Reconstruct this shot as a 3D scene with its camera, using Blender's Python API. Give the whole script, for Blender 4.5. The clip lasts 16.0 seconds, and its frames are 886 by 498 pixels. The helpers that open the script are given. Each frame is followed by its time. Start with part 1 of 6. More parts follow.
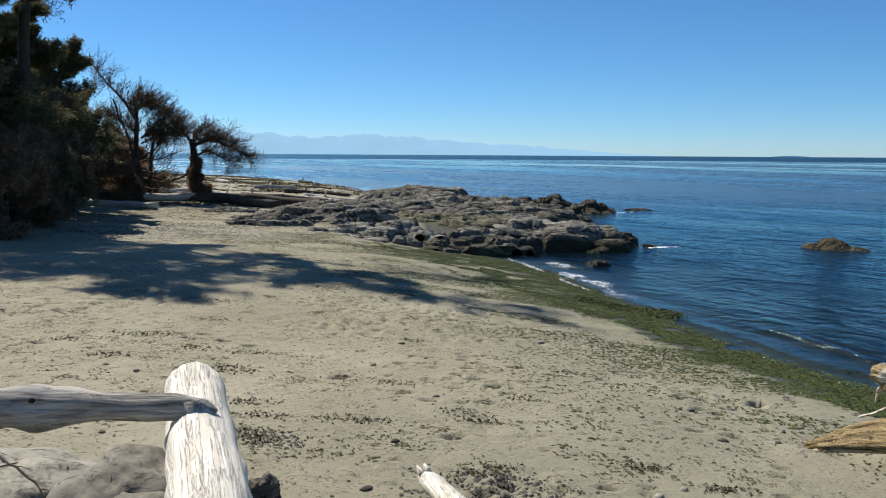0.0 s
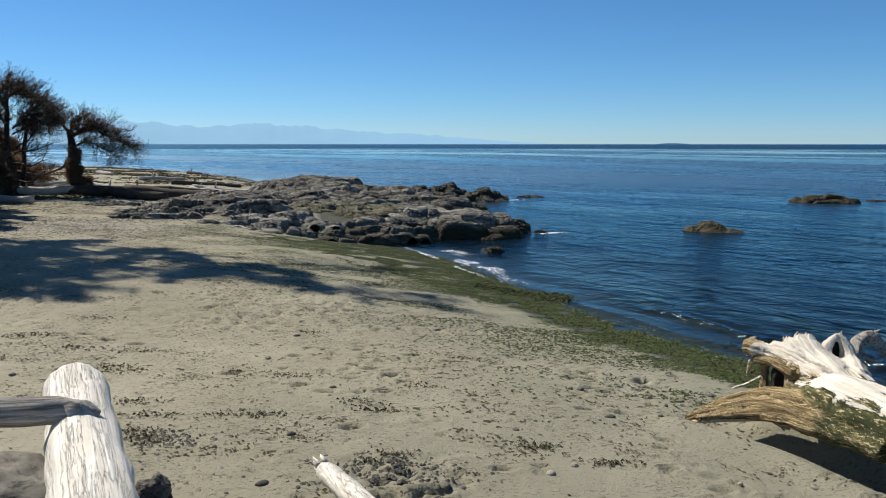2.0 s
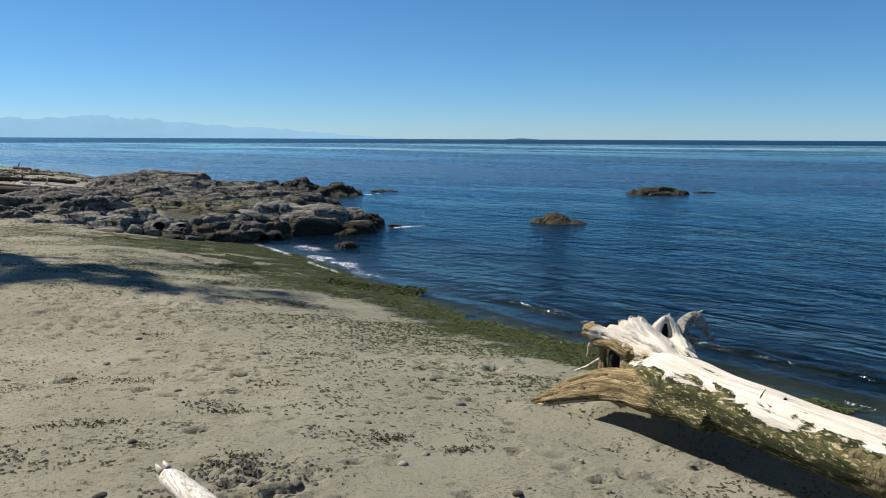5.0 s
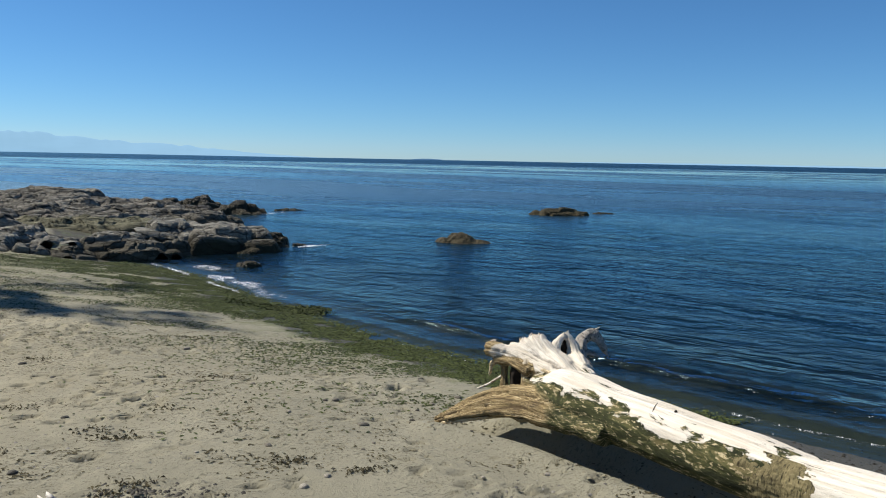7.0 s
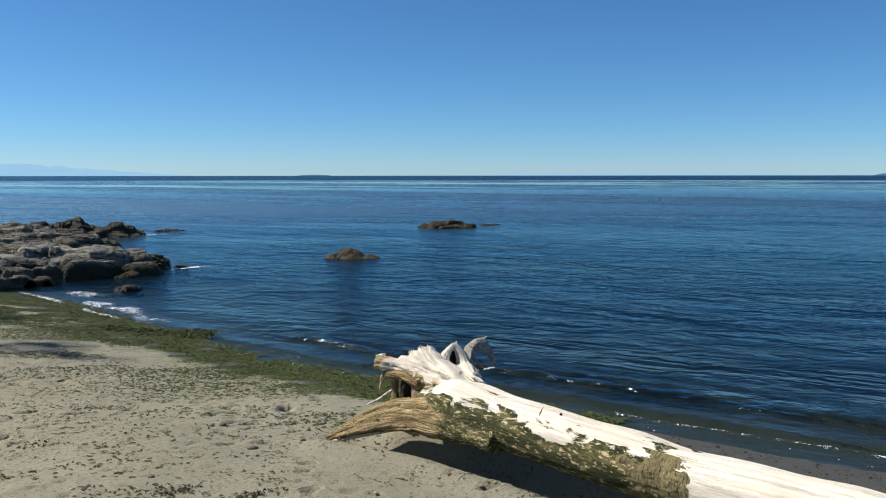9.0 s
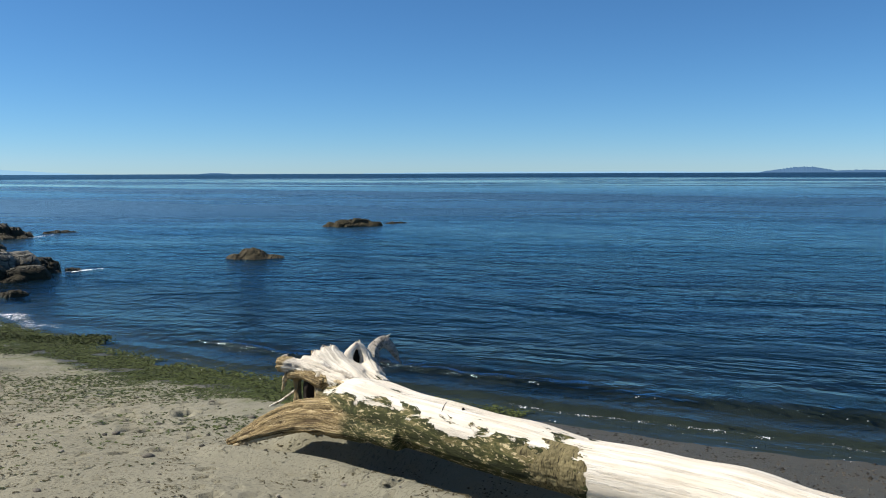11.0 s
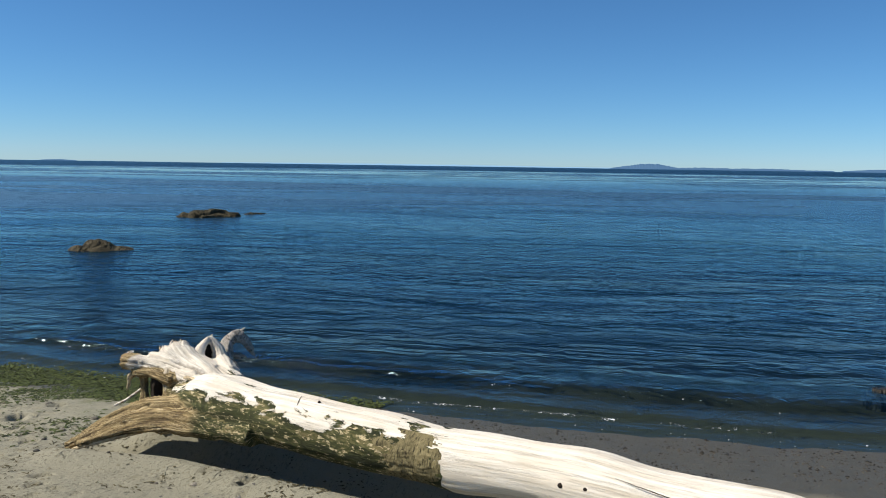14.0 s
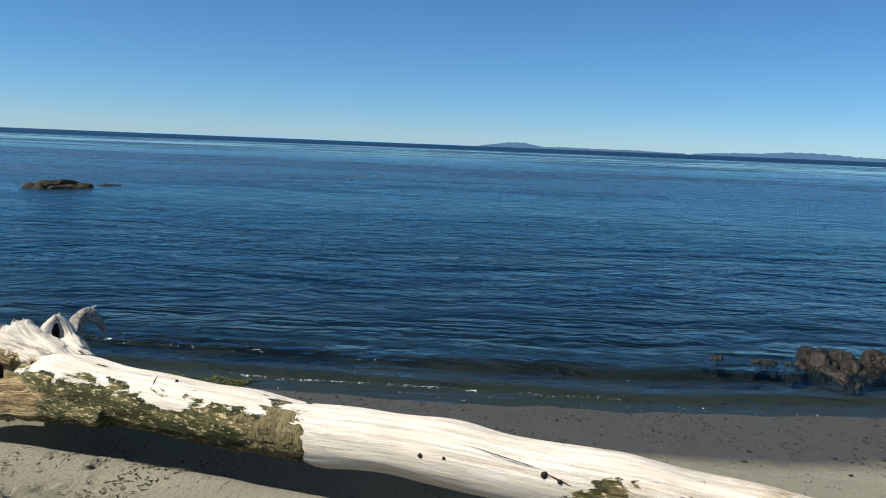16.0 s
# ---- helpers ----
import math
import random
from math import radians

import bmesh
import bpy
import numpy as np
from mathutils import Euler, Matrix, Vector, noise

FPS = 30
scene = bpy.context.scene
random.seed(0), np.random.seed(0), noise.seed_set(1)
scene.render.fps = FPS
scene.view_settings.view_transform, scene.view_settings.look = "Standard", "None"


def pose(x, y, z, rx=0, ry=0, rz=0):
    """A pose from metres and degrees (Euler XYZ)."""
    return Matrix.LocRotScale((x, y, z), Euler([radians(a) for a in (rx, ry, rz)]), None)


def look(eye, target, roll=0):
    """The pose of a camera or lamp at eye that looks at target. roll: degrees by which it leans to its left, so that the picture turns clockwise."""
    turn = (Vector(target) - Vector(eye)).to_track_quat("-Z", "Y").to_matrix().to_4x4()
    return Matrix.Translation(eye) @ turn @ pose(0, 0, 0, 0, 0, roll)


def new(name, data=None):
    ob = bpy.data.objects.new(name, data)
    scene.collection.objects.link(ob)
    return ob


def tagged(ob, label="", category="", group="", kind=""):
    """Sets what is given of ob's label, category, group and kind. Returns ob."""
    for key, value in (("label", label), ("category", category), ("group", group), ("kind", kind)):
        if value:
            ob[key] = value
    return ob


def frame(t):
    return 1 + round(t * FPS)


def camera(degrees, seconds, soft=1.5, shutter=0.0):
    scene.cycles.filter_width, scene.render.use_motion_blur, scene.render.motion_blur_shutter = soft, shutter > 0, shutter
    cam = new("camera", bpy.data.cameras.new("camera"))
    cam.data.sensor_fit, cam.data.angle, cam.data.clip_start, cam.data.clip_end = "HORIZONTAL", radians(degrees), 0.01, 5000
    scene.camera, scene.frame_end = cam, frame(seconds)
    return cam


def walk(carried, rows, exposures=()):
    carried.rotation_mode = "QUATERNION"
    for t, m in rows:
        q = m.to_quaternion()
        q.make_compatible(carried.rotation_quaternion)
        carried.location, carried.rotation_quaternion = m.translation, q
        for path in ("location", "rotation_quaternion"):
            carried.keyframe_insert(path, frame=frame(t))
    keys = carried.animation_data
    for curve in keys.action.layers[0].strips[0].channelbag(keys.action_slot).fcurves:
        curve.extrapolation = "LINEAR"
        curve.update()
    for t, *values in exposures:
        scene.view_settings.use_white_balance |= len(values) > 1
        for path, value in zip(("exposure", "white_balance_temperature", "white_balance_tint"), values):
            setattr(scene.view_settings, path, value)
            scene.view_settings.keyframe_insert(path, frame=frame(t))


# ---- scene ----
EXPO = 0.4
# ---------------------------------------------------------------- camera
cam = camera(58.8, 16.0, soft=1.0)
ROWS = [  # seconds, x, y, z, yaw, pitch, roll (degrees)
    (0, 0.000, 0.000, 2.400, 0.00, -6.85, 0.34),
    (0.5, 0.004, -0.004, 2.400, -2.59, -7.12, 0.25),
    (1, 0.015, -0.011, 2.399, -3.38, -7.26, 0.12),
    (1.5, 0.023, -0.017, 2.399, -5.45, -7.35, -0.04),
    (2, 0.027, -0.022, 2.401, -7.54, -7.62, 0.01),
    (2.5, 0.034, -0.027, 2.400, -9.27, -7.77, 0.41),
    (3, 0.037, -0.032, 2.398, -11.62, -7.85, 1.00),
    (3.5, 0.052, -0.033, 2.395, -13.49, -8.03, 0.80),
    (4, 0.061, -0.037, 2.393, -15.35, -8.22, 0.52),
    (4.2, 0.064, -0.037, 2.396, -15.80, -8.21, 0.42),
    (6.3, 0.072, -0.062, 2.398, -22.48, -6.89, 0.64),
    (6.5, 0.074, -0.062, 2.398, -23.04, -6.56, 0.74),
    (7, 0.085, -0.066, 2.395, -24.96, -6.48, 1.12),
    (7.5, 0.090, -0.072, 2.395, -26.59, -6.14, 1.40),
    (8, 0.094, -0.082, 2.395, -29.04, -5.85, 0.78),
    (8.5, 0.103, -0.090, 2.399, -30.83, -5.63, -0.19),
    (9, 0.106, -0.103, 2.397, -32.94, -5.36, -0.05),
    (9.2, 0.107, -0.107, 2.394, -33.85, -5.32, 0.18),
    (11.3, 0.145, -0.130, 2.393, -40.23, -5.31, -0.31),
    (11.5, 0.148, -0.131, 2.393, -40.52, -4.99, -0.41),
    (12, 0.153, -0.129, 2.396, -41.79, -4.65, -0.48),
    (12.5, 0.160, -0.131, 2.396, -42.50, -3.89, -0.00),
    (13, 0.171, -0.138, 2.393, -45.22, -4.26, 0.09),
    (13.5, 0.176, -0.146, 2.389, -47.19, -5.24, 0.39),
    (14, 0.173, -0.148, 2.388, -49.74, -6.05, 0.86),
    (14.5, 0.180, -0.155, 2.386, -51.81, -6.35, 1.09),
    (15, 0.196, -0.169, 2.393, -53.18, -6.24, 1.20),
    (15.5, 0.197, -0.189, 2.396, -53.45, -6.98, 1.85),
    (16, 0.167, -0.201, 2.396, -59.30, -7.58, 2.28),
]


def aim(x, y, z, yaw, pitch, roll):
    a, b = radians(yaw), radians(pitch)
    way = Vector((-math.sin(a) * math.cos(b), math.cos(a) * math.cos(b), math.sin(b)))
    return look(Vector((x, y, z)), Vector((x, y, z)) + way, roll)


walk(cam, [(t, aim(*r)) for t, *r in ROWS], exposures=[(0.0, EXPO + 0.02), (1.5, EXPO - 0.06), (4.0, EXPO - 0.12), (8.0, EXPO - 0.08), (12.5, EXPO - 0.04), (14.0, EXPO - 0.08), (15.0, EXPO - 0.17), (16.0, EXPO - 0.10)])

# ---------------------------------------------------------------- light
SUN_AZ, SUN_EL = -48.0, 50.0          # degrees: to the left of +y, above the horizon
world = bpy.data.worlds.new("sky")
scene.world = world
world.use_nodes = True
wn = world.node_tree.nodes
sky = wn.new("ShaderNodeTexSky")
sky.sky_type = "NISHITA"
sky.sun_disc = False
sky.sun_elevation = radians(SUN_EL)
sky.sun_rotation = radians(SUN_AZ)
sky.altitude, sky.air_density, sky.dust_density, sky.ozone_density = 400.0, 0.8, 0.08, 6.0
wn["Background"].inputs["Strength"].default_value = 0.075
deep = wn.new("ShaderNodeHueSaturation")
deep.inputs["Saturation"].default_value = 1.0
world.node_tree.links.new(sky.outputs[0], deep.inputs["Color"])
rgb = wn.new("ShaderNodeSeparateColor")
world.node_tree.links.new(deep.outputs[0], rgb.inputs[0])
pale = wn.new("ShaderNodeMath")
pale.operation = "DIVIDE"
world.node_tree.links.new(rgb.outputs[0], pale.inputs[0])
world.node_tree.links.new(rgb.outputs[2], pale.inputs[1])
haze = wn.new("ShaderNodeMapRange")
world.node_tree.links.new(pale.outputs[0], haze.inputs[0])
haze.inputs[1].default_value, haze.inputs[2].default_value = 0.27, 0.85
blue = wn.new("ShaderNodeMix")
blue.data_type = "RGBA"
blue.inputs[6].default_value, blue.inputs[7].default_value = (0.595, 0.95, 1.13, 1), (0.735, 0.97, 1.20, 1)
world.node_tree.links.new(haze.outputs[0], blue.inputs[0])
tint = wn.new("ShaderNodeMix")
tint.data_type, tint.blend_type = "RGBA", "MULTIPLY"
tint.inputs["Factor"].default_value = 1.0
world.node_tree.links.new(deep.outputs[0], tint.inputs[6])
world.node_tree.links.new(blue.outputs[2], tint.inputs[7])
world.node_tree.links.new(tint.outputs[2], wn["Background"].inputs["Color"])
sun_data = bpy.data.lights.new("sun", "SUN")
sun_data.energy, sun_data.angle, sun_data.color = 5.0, radians(0.53), (1.0, 0.95, 0.86)
sun = new("sun", sun_data)
SUN_WAY = Vector((math.sin(radians(SUN_AZ)) * math.cos(radians(SUN_EL)),
                  math.cos(radians(SUN_AZ)) * math.cos(radians(SUN_EL)), math.sin(radians(SUN_EL))))
sun.matrix_world = look(SUN_WAY * 60, (0, 0, 0))

# ---------------------------------------------------------------- small tools
rng = np.random.default_rng(7)


def lattice(ix, iy, seed):
    h = (ix.astype(np.int64) * 374761393 + iy.astype(np.int64) * 668265263 + seed * 974711) & 0x7FFFFFFF
    h = ((h ^ (h >> 13)) * 1274126177) & 0x7FFFFFFF
    return ((h ^ (h >> 16)) & 0xFFFF) / 65535.0


def value_noise(x, y, seed=0):
    """Smooth noise in 0..1 on arrays."""
    ix, iy = np.floor(x), np.floor(y)
    u, v = x - ix, y - iy
    u, v = u * u * (3 - 2 * u), v * v * (3 - 2 * v)
    a, b = lattice(ix, iy, seed), lattice(ix + 1, iy, seed)
    c, d = lattice(ix, iy + 1, seed), lattice(ix + 1, iy + 1, seed)
    return (a * (1 - u) + b * u) * (1 - v) + (c * (1 - u) + d * u) * v


def fbm(x, y, octaves=4, seed=0):
    total, amp, norm = 0.0, 1.0, 0.0
    for k in range(octaves):
        total = total + amp * value_noise(x * 2 ** k, y * 2 ** k, seed + 17 * k)
        norm += amp
        amp *= 0.5
    return total / norm


def smooth(a, b, x):
    t = np.clip((x - a) / (b - a), 0, 1)
    return t * t * (3 - 2 * t)


def mesh_of(name, verts, faces, round_=True):
    me = bpy.data.meshes.new(name)
    if isinstance(verts, np.ndarray) and isinstance(faces, np.ndarray):
        n_, k_ = faces.shape
        me.vertices.add(len(verts))
        me.vertices.foreach_set("co", np.ascontiguousarray(verts, np.float32).ravel())
        me.loops.add(n_ * k_)
        me.loops.foreach_set("vertex_index", np.ascontiguousarray(faces, np.int32).ravel())
        me.polygons.add(n_)
        me.polygons.foreach_set("loop_start", np.arange(0, n_ * k_, k_, dtype=np.int32))
        me.update(calc_edges=True)
    else:
        me.from_pydata([(v[0], v[1], v[2]) for v in verts], [], faces.tolist() if isinstance(faces, np.ndarray) else faces)
    me.polygons.foreach_set("use_smooth", np.full(len(me.polygons), round_))
    me.update()
    return me


def solid(name, verts, faces, material, round_=True):
    me = mesh_of(name, verts, faces, round_)
    me.materials.append(material)
    return new(name, me)


def part(name, verts, faces, material, parent, label="", round_=True):
    ob = solid(name, verts, faces, material, round_)
    ob.parent = parent
    if label:
        ob["label"] = label
    return ob


def thing(name, place, label, category, group="", kind=""):
    ob = new(name)
    ob.location = place
    return tagged(ob, label, category, group, kind)


def grid_faces(nu, nv, wrap=False):
    i, j = np.meshgrid(np.arange(nu if wrap else nu - 1), np.arange(nv - 1), indexing="ij")
    i2 = (i + 1) % nu
    return np.stack([i * nv + j, i2 * nv + j, i2 * nv + j + 1, i * nv + j + 1], -1).reshape(-1, 4)


def tube(points, radii, segs=8, rough=0.0, scale=3.0, seed=0, squash=1.0, cap=True):
    """A tapering round limb along points; rough: relief as a share of the radius."""
    pts = [Vector(p) for p in points]
    verts, faces = [], []
    side = None
    for k, p in enumerate(pts):
        d = (pts[min(k + 1, len(pts) - 1)] - pts[max(k - 1, 0)]).normalized()
        if side is None:
            side = d.cross(Vector((0, 0, 1)))
            if side.length < 1e-3:
                side = d.cross(Vector((1, 0, 0)))
        side = (side - d * side.dot(d)).normalized()
        up = side.cross(d)
        for s in range(segs):
            a = 2 * math.pi * s / segs
            way = side * math.cos(a) + up * math.sin(a) * squash
            r = radii[k]
            if rough:
                q = p + way * r
                n = noise.noise(Vector((q.x, q.y, q.z)) * scale + Vector((seed * 3.7, 0, 0)))
                n += 0.5 * noise.noise(Vector((math.cos(a) * 3.5, math.sin(a) * 3.5, k * 0.12 + seed * 5.1)))
                r *= 1 + rough * n
            verts.append(p + way * r)
        if k:
            o = (k - 1) * segs
            faces += [(o + s, o + (s + 1) % segs, o + segs + (s + 1) % segs, o + segs + s) for s in range(segs)]
    if cap:
        for o, flip in ((0, True), ((len(pts) - 1) * segs, False)):
            c = len(verts)
            verts.append(sum((verts[o + s] for s in range(segs)), Vector()) / segs)
            faces += [((o + (s + 1) % segs, o + s, c) if flip else (o + s, o + (s + 1) % segs, c)) for s in range(segs)]
    return verts, faces


def bend(a, b, n, wobble=0.0, seed=0):
    """Points from a to b with a gentle crookedness."""
    a, b = Vector(a), Vector(b)
    out = []
    for k in range(n):
        t = k / (n - 1)
        w = math.sin(math.pi * t) * wobble
        v = noise.noise_vector(Vector((t * 3.1, seed * 7.3, 1.7))) * w
        out.append(a.lerp(b, t) + v)
    return out


def merge(pieces):
    verts, faces = [], []
    for v, f in pieces:
        o = len(verts)
        verts += list(v)
        faces += [tuple(o + i for i in q) for q in f]
    return verts, faces


# ---------------------------------------------------------------- materials
def nodes_of(name):
    m = bpy.data.materials.new(name)
    m.use_nodes = True
    return m, m.node_tree.nodes, m.node_tree.links, m.node_tree.nodes["Principled BSDF"]


def ramp(nodes, links, fac, stops):
    n = nodes.new("ShaderNodeValToRGB")
    el = n.color_ramp.elements
    while len(el) < len(stops):
        el.new(0.5)
    for e, (at, c) in zip(el, stops):
        e.position, e.color = at, (*c, 1) if len(c) == 3 else c
    links.new(fac, n.inputs[0])
    return n.outputs[0]


def coords(nodes, links, space="Object", stretch=(1, 1, 1)):
    c = nodes.new("ShaderNodeTexCoord")
    m = nodes.new("ShaderNodeMapping")
    m.inputs["Scale"].default_value = stretch
    links.new(c.outputs[space], m.inputs[0])
    return m.outputs[0]


def noise_tex(nodes, links, vec, scale, detail=6.0, rough=0.6, distortion=0.0):
    n = nodes.new("ShaderNodeTexNoise")
    links.new(vec, n.inputs["Vector"])
    n.inputs["Scale"].default_value, n.inputs["Detail"].default_value = scale, detail
    n.inputs["Roughness"].default_value, n.inputs["Distortion"].default_value = rough, distortion
    return n.outputs["Fac"]


def math_node(nodes, links, op, a, b=0.0, clamp=False):
    n = nodes.new("ShaderNodeMath")
    n.operation, n.use_clamp = op, clamp
    for k, v in enumerate((a, b)):
        if hasattr(v, "is_output"):
            links.new(v, n.inputs[k])
        else:
            n.inputs[k].default_value = v
    return n.outputs[0]


def mix_col(nodes, links, fac, a, b, how="MIX"):
    n = nodes.new("ShaderNodeMix")
    n.data_type, n.blend_type = "RGBA", how
    for sock, v in ((n.inputs["Factor"], fac), (n.inputs[6], a), (n.inputs[7], b)):
        if hasattr(v, "is_output"):
            links.new(v, sock)
        else:
            sock.default_value = v if isinstance(v, float) else ((*v, 1) if len(v) == 3 else v)
    return n.outputs[2]


def bump(nodes, links, height, strength, distance, normal=None):
    n = nodes.new("ShaderNodeBump")
    n.inputs["Strength"].default_value, n.inputs["Distance"].default_value = strength, distance
    links.new(height, n.inputs["Height"])
    if normal is not None:
        links.new(normal, n.inputs["Normal"])
    return n.outputs[0]


def attribute(nodes, name):
    n = nodes.new("ShaderNodeAttribute")
    n.attribute_name = name
    return n.outputs["Fac"]


def two_tone(name, dark, light, scale, rough, relief, fine=40.0, stretch=(1, 1, 1), spots=None, spec=0.3, island=0.0):
    """Grain at two scales; spots: a third colour in patches; island: how much pieces differ from one another."""
    m, n, l, b = nodes_of(name)
    v = coords(n, l, stretch=stretch)
    big, small = noise_tex(n, l, v, scale, 5), noise_tex(n, l, v, fine, 6, 0.65)
    col = mix_col(n, l, ramp(n, l, big, [(0.3, (0, 0, 0)), (0.7, (1, 1, 1))]), dark, light)
    col = mix_col(n, l, 0.35, col, ramp(n, l, small, [(0.3, tuple(0.45 * c for c in dark)), (0.7, tuple(min(1, 1.25 * c) for c in light))]))
    if spots:
        s = noise_tex(n, l, v, scale * 2.7, 7, 0.7, 0.4)
        col = mix_col(n, l, ramp(n, l, s, [(0.52, (0, 0, 0)), (0.62, (1, 1, 1))]), col, spots)
    if island:
        g = n.new("ShaderNodeNewGeometry")
        col = mix_col(n, l, island, col, ramp(n, l, g.outputs["Random Per Island"], [(0.0, dark), (1.0, light)]))
    l.new(col, b.inputs["Base Color"])
    b.inputs["Roughness"].default_value, b.inputs["Specular IOR Level"].default_value = rough, spec
    h = math_node(n, l, "ADD", big, math_node(n, l, "MULTIPLY", small, 0.4))
    l.new(bump(n, l, h, 0.8, relief), b.inputs["Normal"])
    return m


def sand_material():
    m, n, l, b = nodes_of("beach_sand")
    v = coords(n, l)
    shore, green = attribute(n, "shore"), attribute(n, "algae")
    big, mid, fine = noise_tex(n, l, v, 0.5, 4), noise_tex(n, l, v, 6.0, 6, 0.65), noise_tex(n, l, v, 140.0, 3, 0.6)
    dry = mix_col(n, l, ramp(n, l, big, [(0.35, (0, 0, 0)), (0.65, (1, 1, 1))]), (0.260, 0.235, 0.160), (0.35, 0.318, 0.223))
    dry = mix_col(n, l, ramp(n, l, mid, [(0.40, (0, 0, 0)), (0.68, (0.40, 0.40, 0.40))]), dry, (0.205, 0.184, 0.128))
    dry = mix_col(n, l, ramp(n, l, fine, [(0.35, (0.25, 0.25, 0.25)), (0.6, (0, 0, 0))]), dry, (0.17, 0.15, 0.105))
    speck = noise_tex(n, l, coords(n, l, stretch=(1.0, 1.5, 1.0)), 34.0, 5, 0.7)
    where = noise_tex(n, l, v, 1.3, 5, 0.6)
    dots = math_node(n, l, "ADD", speck, math_node(n, l, "MULTIPLY", where, 0.25))
    dry = mix_col(n, l, ramp(n, l, dots, [(0.68, (0, 0, 0)), (0.74, (0.8, 0.8, 0.8))]), dry, (0.06, 0.05, 0.032))
    dry = mix_col(n, l, ramp(n, l, dots, [(0.42, (0.3, 0.3, 0.3)), (0.48, (0, 0, 0))]), dry, (0.37, 0.338, 0.25))
    # wet strip by the water
    edge = math_node(n, l, "ADD", shore, math_node(n, l, "MULTIPLY", math_node(n, l, "SUBTRACT", big, 0.5), 1.2))
    wet = ramp(n, l, edge, [(0.0, (1, 1, 1)), (1.0, (0, 0, 0))])
    wet_fac = n.new("ShaderNodeMapRange")
    l.new(edge, wet_fac.inputs[0])
    wet_fac.inputs[1].default_value, wet_fac.inputs[2].default_value = 1.45, 1.85
    wet_fac.inputs[3].default_value, wet_fac.inputs[4].default_value = 1.0, 0.0
    wet = wet_fac.outputs[0]
    damp = n.new("ShaderNodeMapRange")
    l.new(edge, damp.inputs[0])
    damp.inputs[1].default_value, damp.inputs[2].default_value = 2.0, 8.5
    damp.inputs[3].default_value, damp.inputs[4].default_value = 0.55, 0.0
    dry = mix_col(n, l, damp.outputs[0], dry, (0.195, 0.188, 0.140))
    col = mix_col(n, l, wet, dry, mix_col(n, l, mid, (0.044, 0.039, 0.027), (0.092, 0.081, 0.056)))
    # dark weed and stones on the sea bed
    bed = n.new("ShaderNodeMapRange")
    l.new(shore, bed.inputs[0])
    bed.inputs[1].default_value, bed.inputs[2].default_value = -1.3, -2.4
    patchy = ramp(n, l, noise_tex(n, l, v, 1.1, 7, 0.7, 0.5), [(0.46, (0, 0, 0)), (0.56, (1, 1, 1))])
    col = mix_col(n, l, math_node(n, l, "MULTIPLY", patchy, bed.outputs[0]), col, (0.022, 0.022, 0.010))
    film = math_node(n, l, "MULTIPLY", green, ramp(n, l, noise_tex(n, l, v, 3.0, 8, 0.75), [(0.48, (0, 0, 0)), (0.64, (0.55, 0.55, 0.55))]))
    col = mix_col(n, l, film, col, mix_col(n, l, mid, (0.050, 0.075, 0.014), (0.13, 0.155, 0.045)))
    l.new(col, b.inputs["Base Color"])
    r = n.new("ShaderNodeMapRange")
    l.new(wet, r.inputs[0])
    r.inputs[3].default_value, r.inputs[4].default_value = 0.95, 0.45
    l.new(r.outputs[0], b.inputs["Roughness"])
    b.inputs["Specular IOR Level"].default_value = 0.25
    h = math_node(n, l, "ADD", math_node(n, l, "MULTIPLY", noise_tex(n, l, v, 34.0, 6, 0.75), 0.40), math_node(n, l, "MULTIPLY", noise_tex(n, l, v, 6.0, 9, 0.68), 0.65))
    holes = ramp(n, l, noise_tex(n, l, coords(n, l, stretch=(0.8, 1.3, 1.0)), 8.5, 4, 0.6, 0.6), [(0.31, (0, 0, 0)), (0.37, (1, 1, 1))])
    h = math_node(n, l, "ADD", h, math_node(n, l, "MULTIPLY", holes, 0.55))
    l.new(bump(n, l, h, 0.8, 0.032), b.inputs["Normal"])
    return m


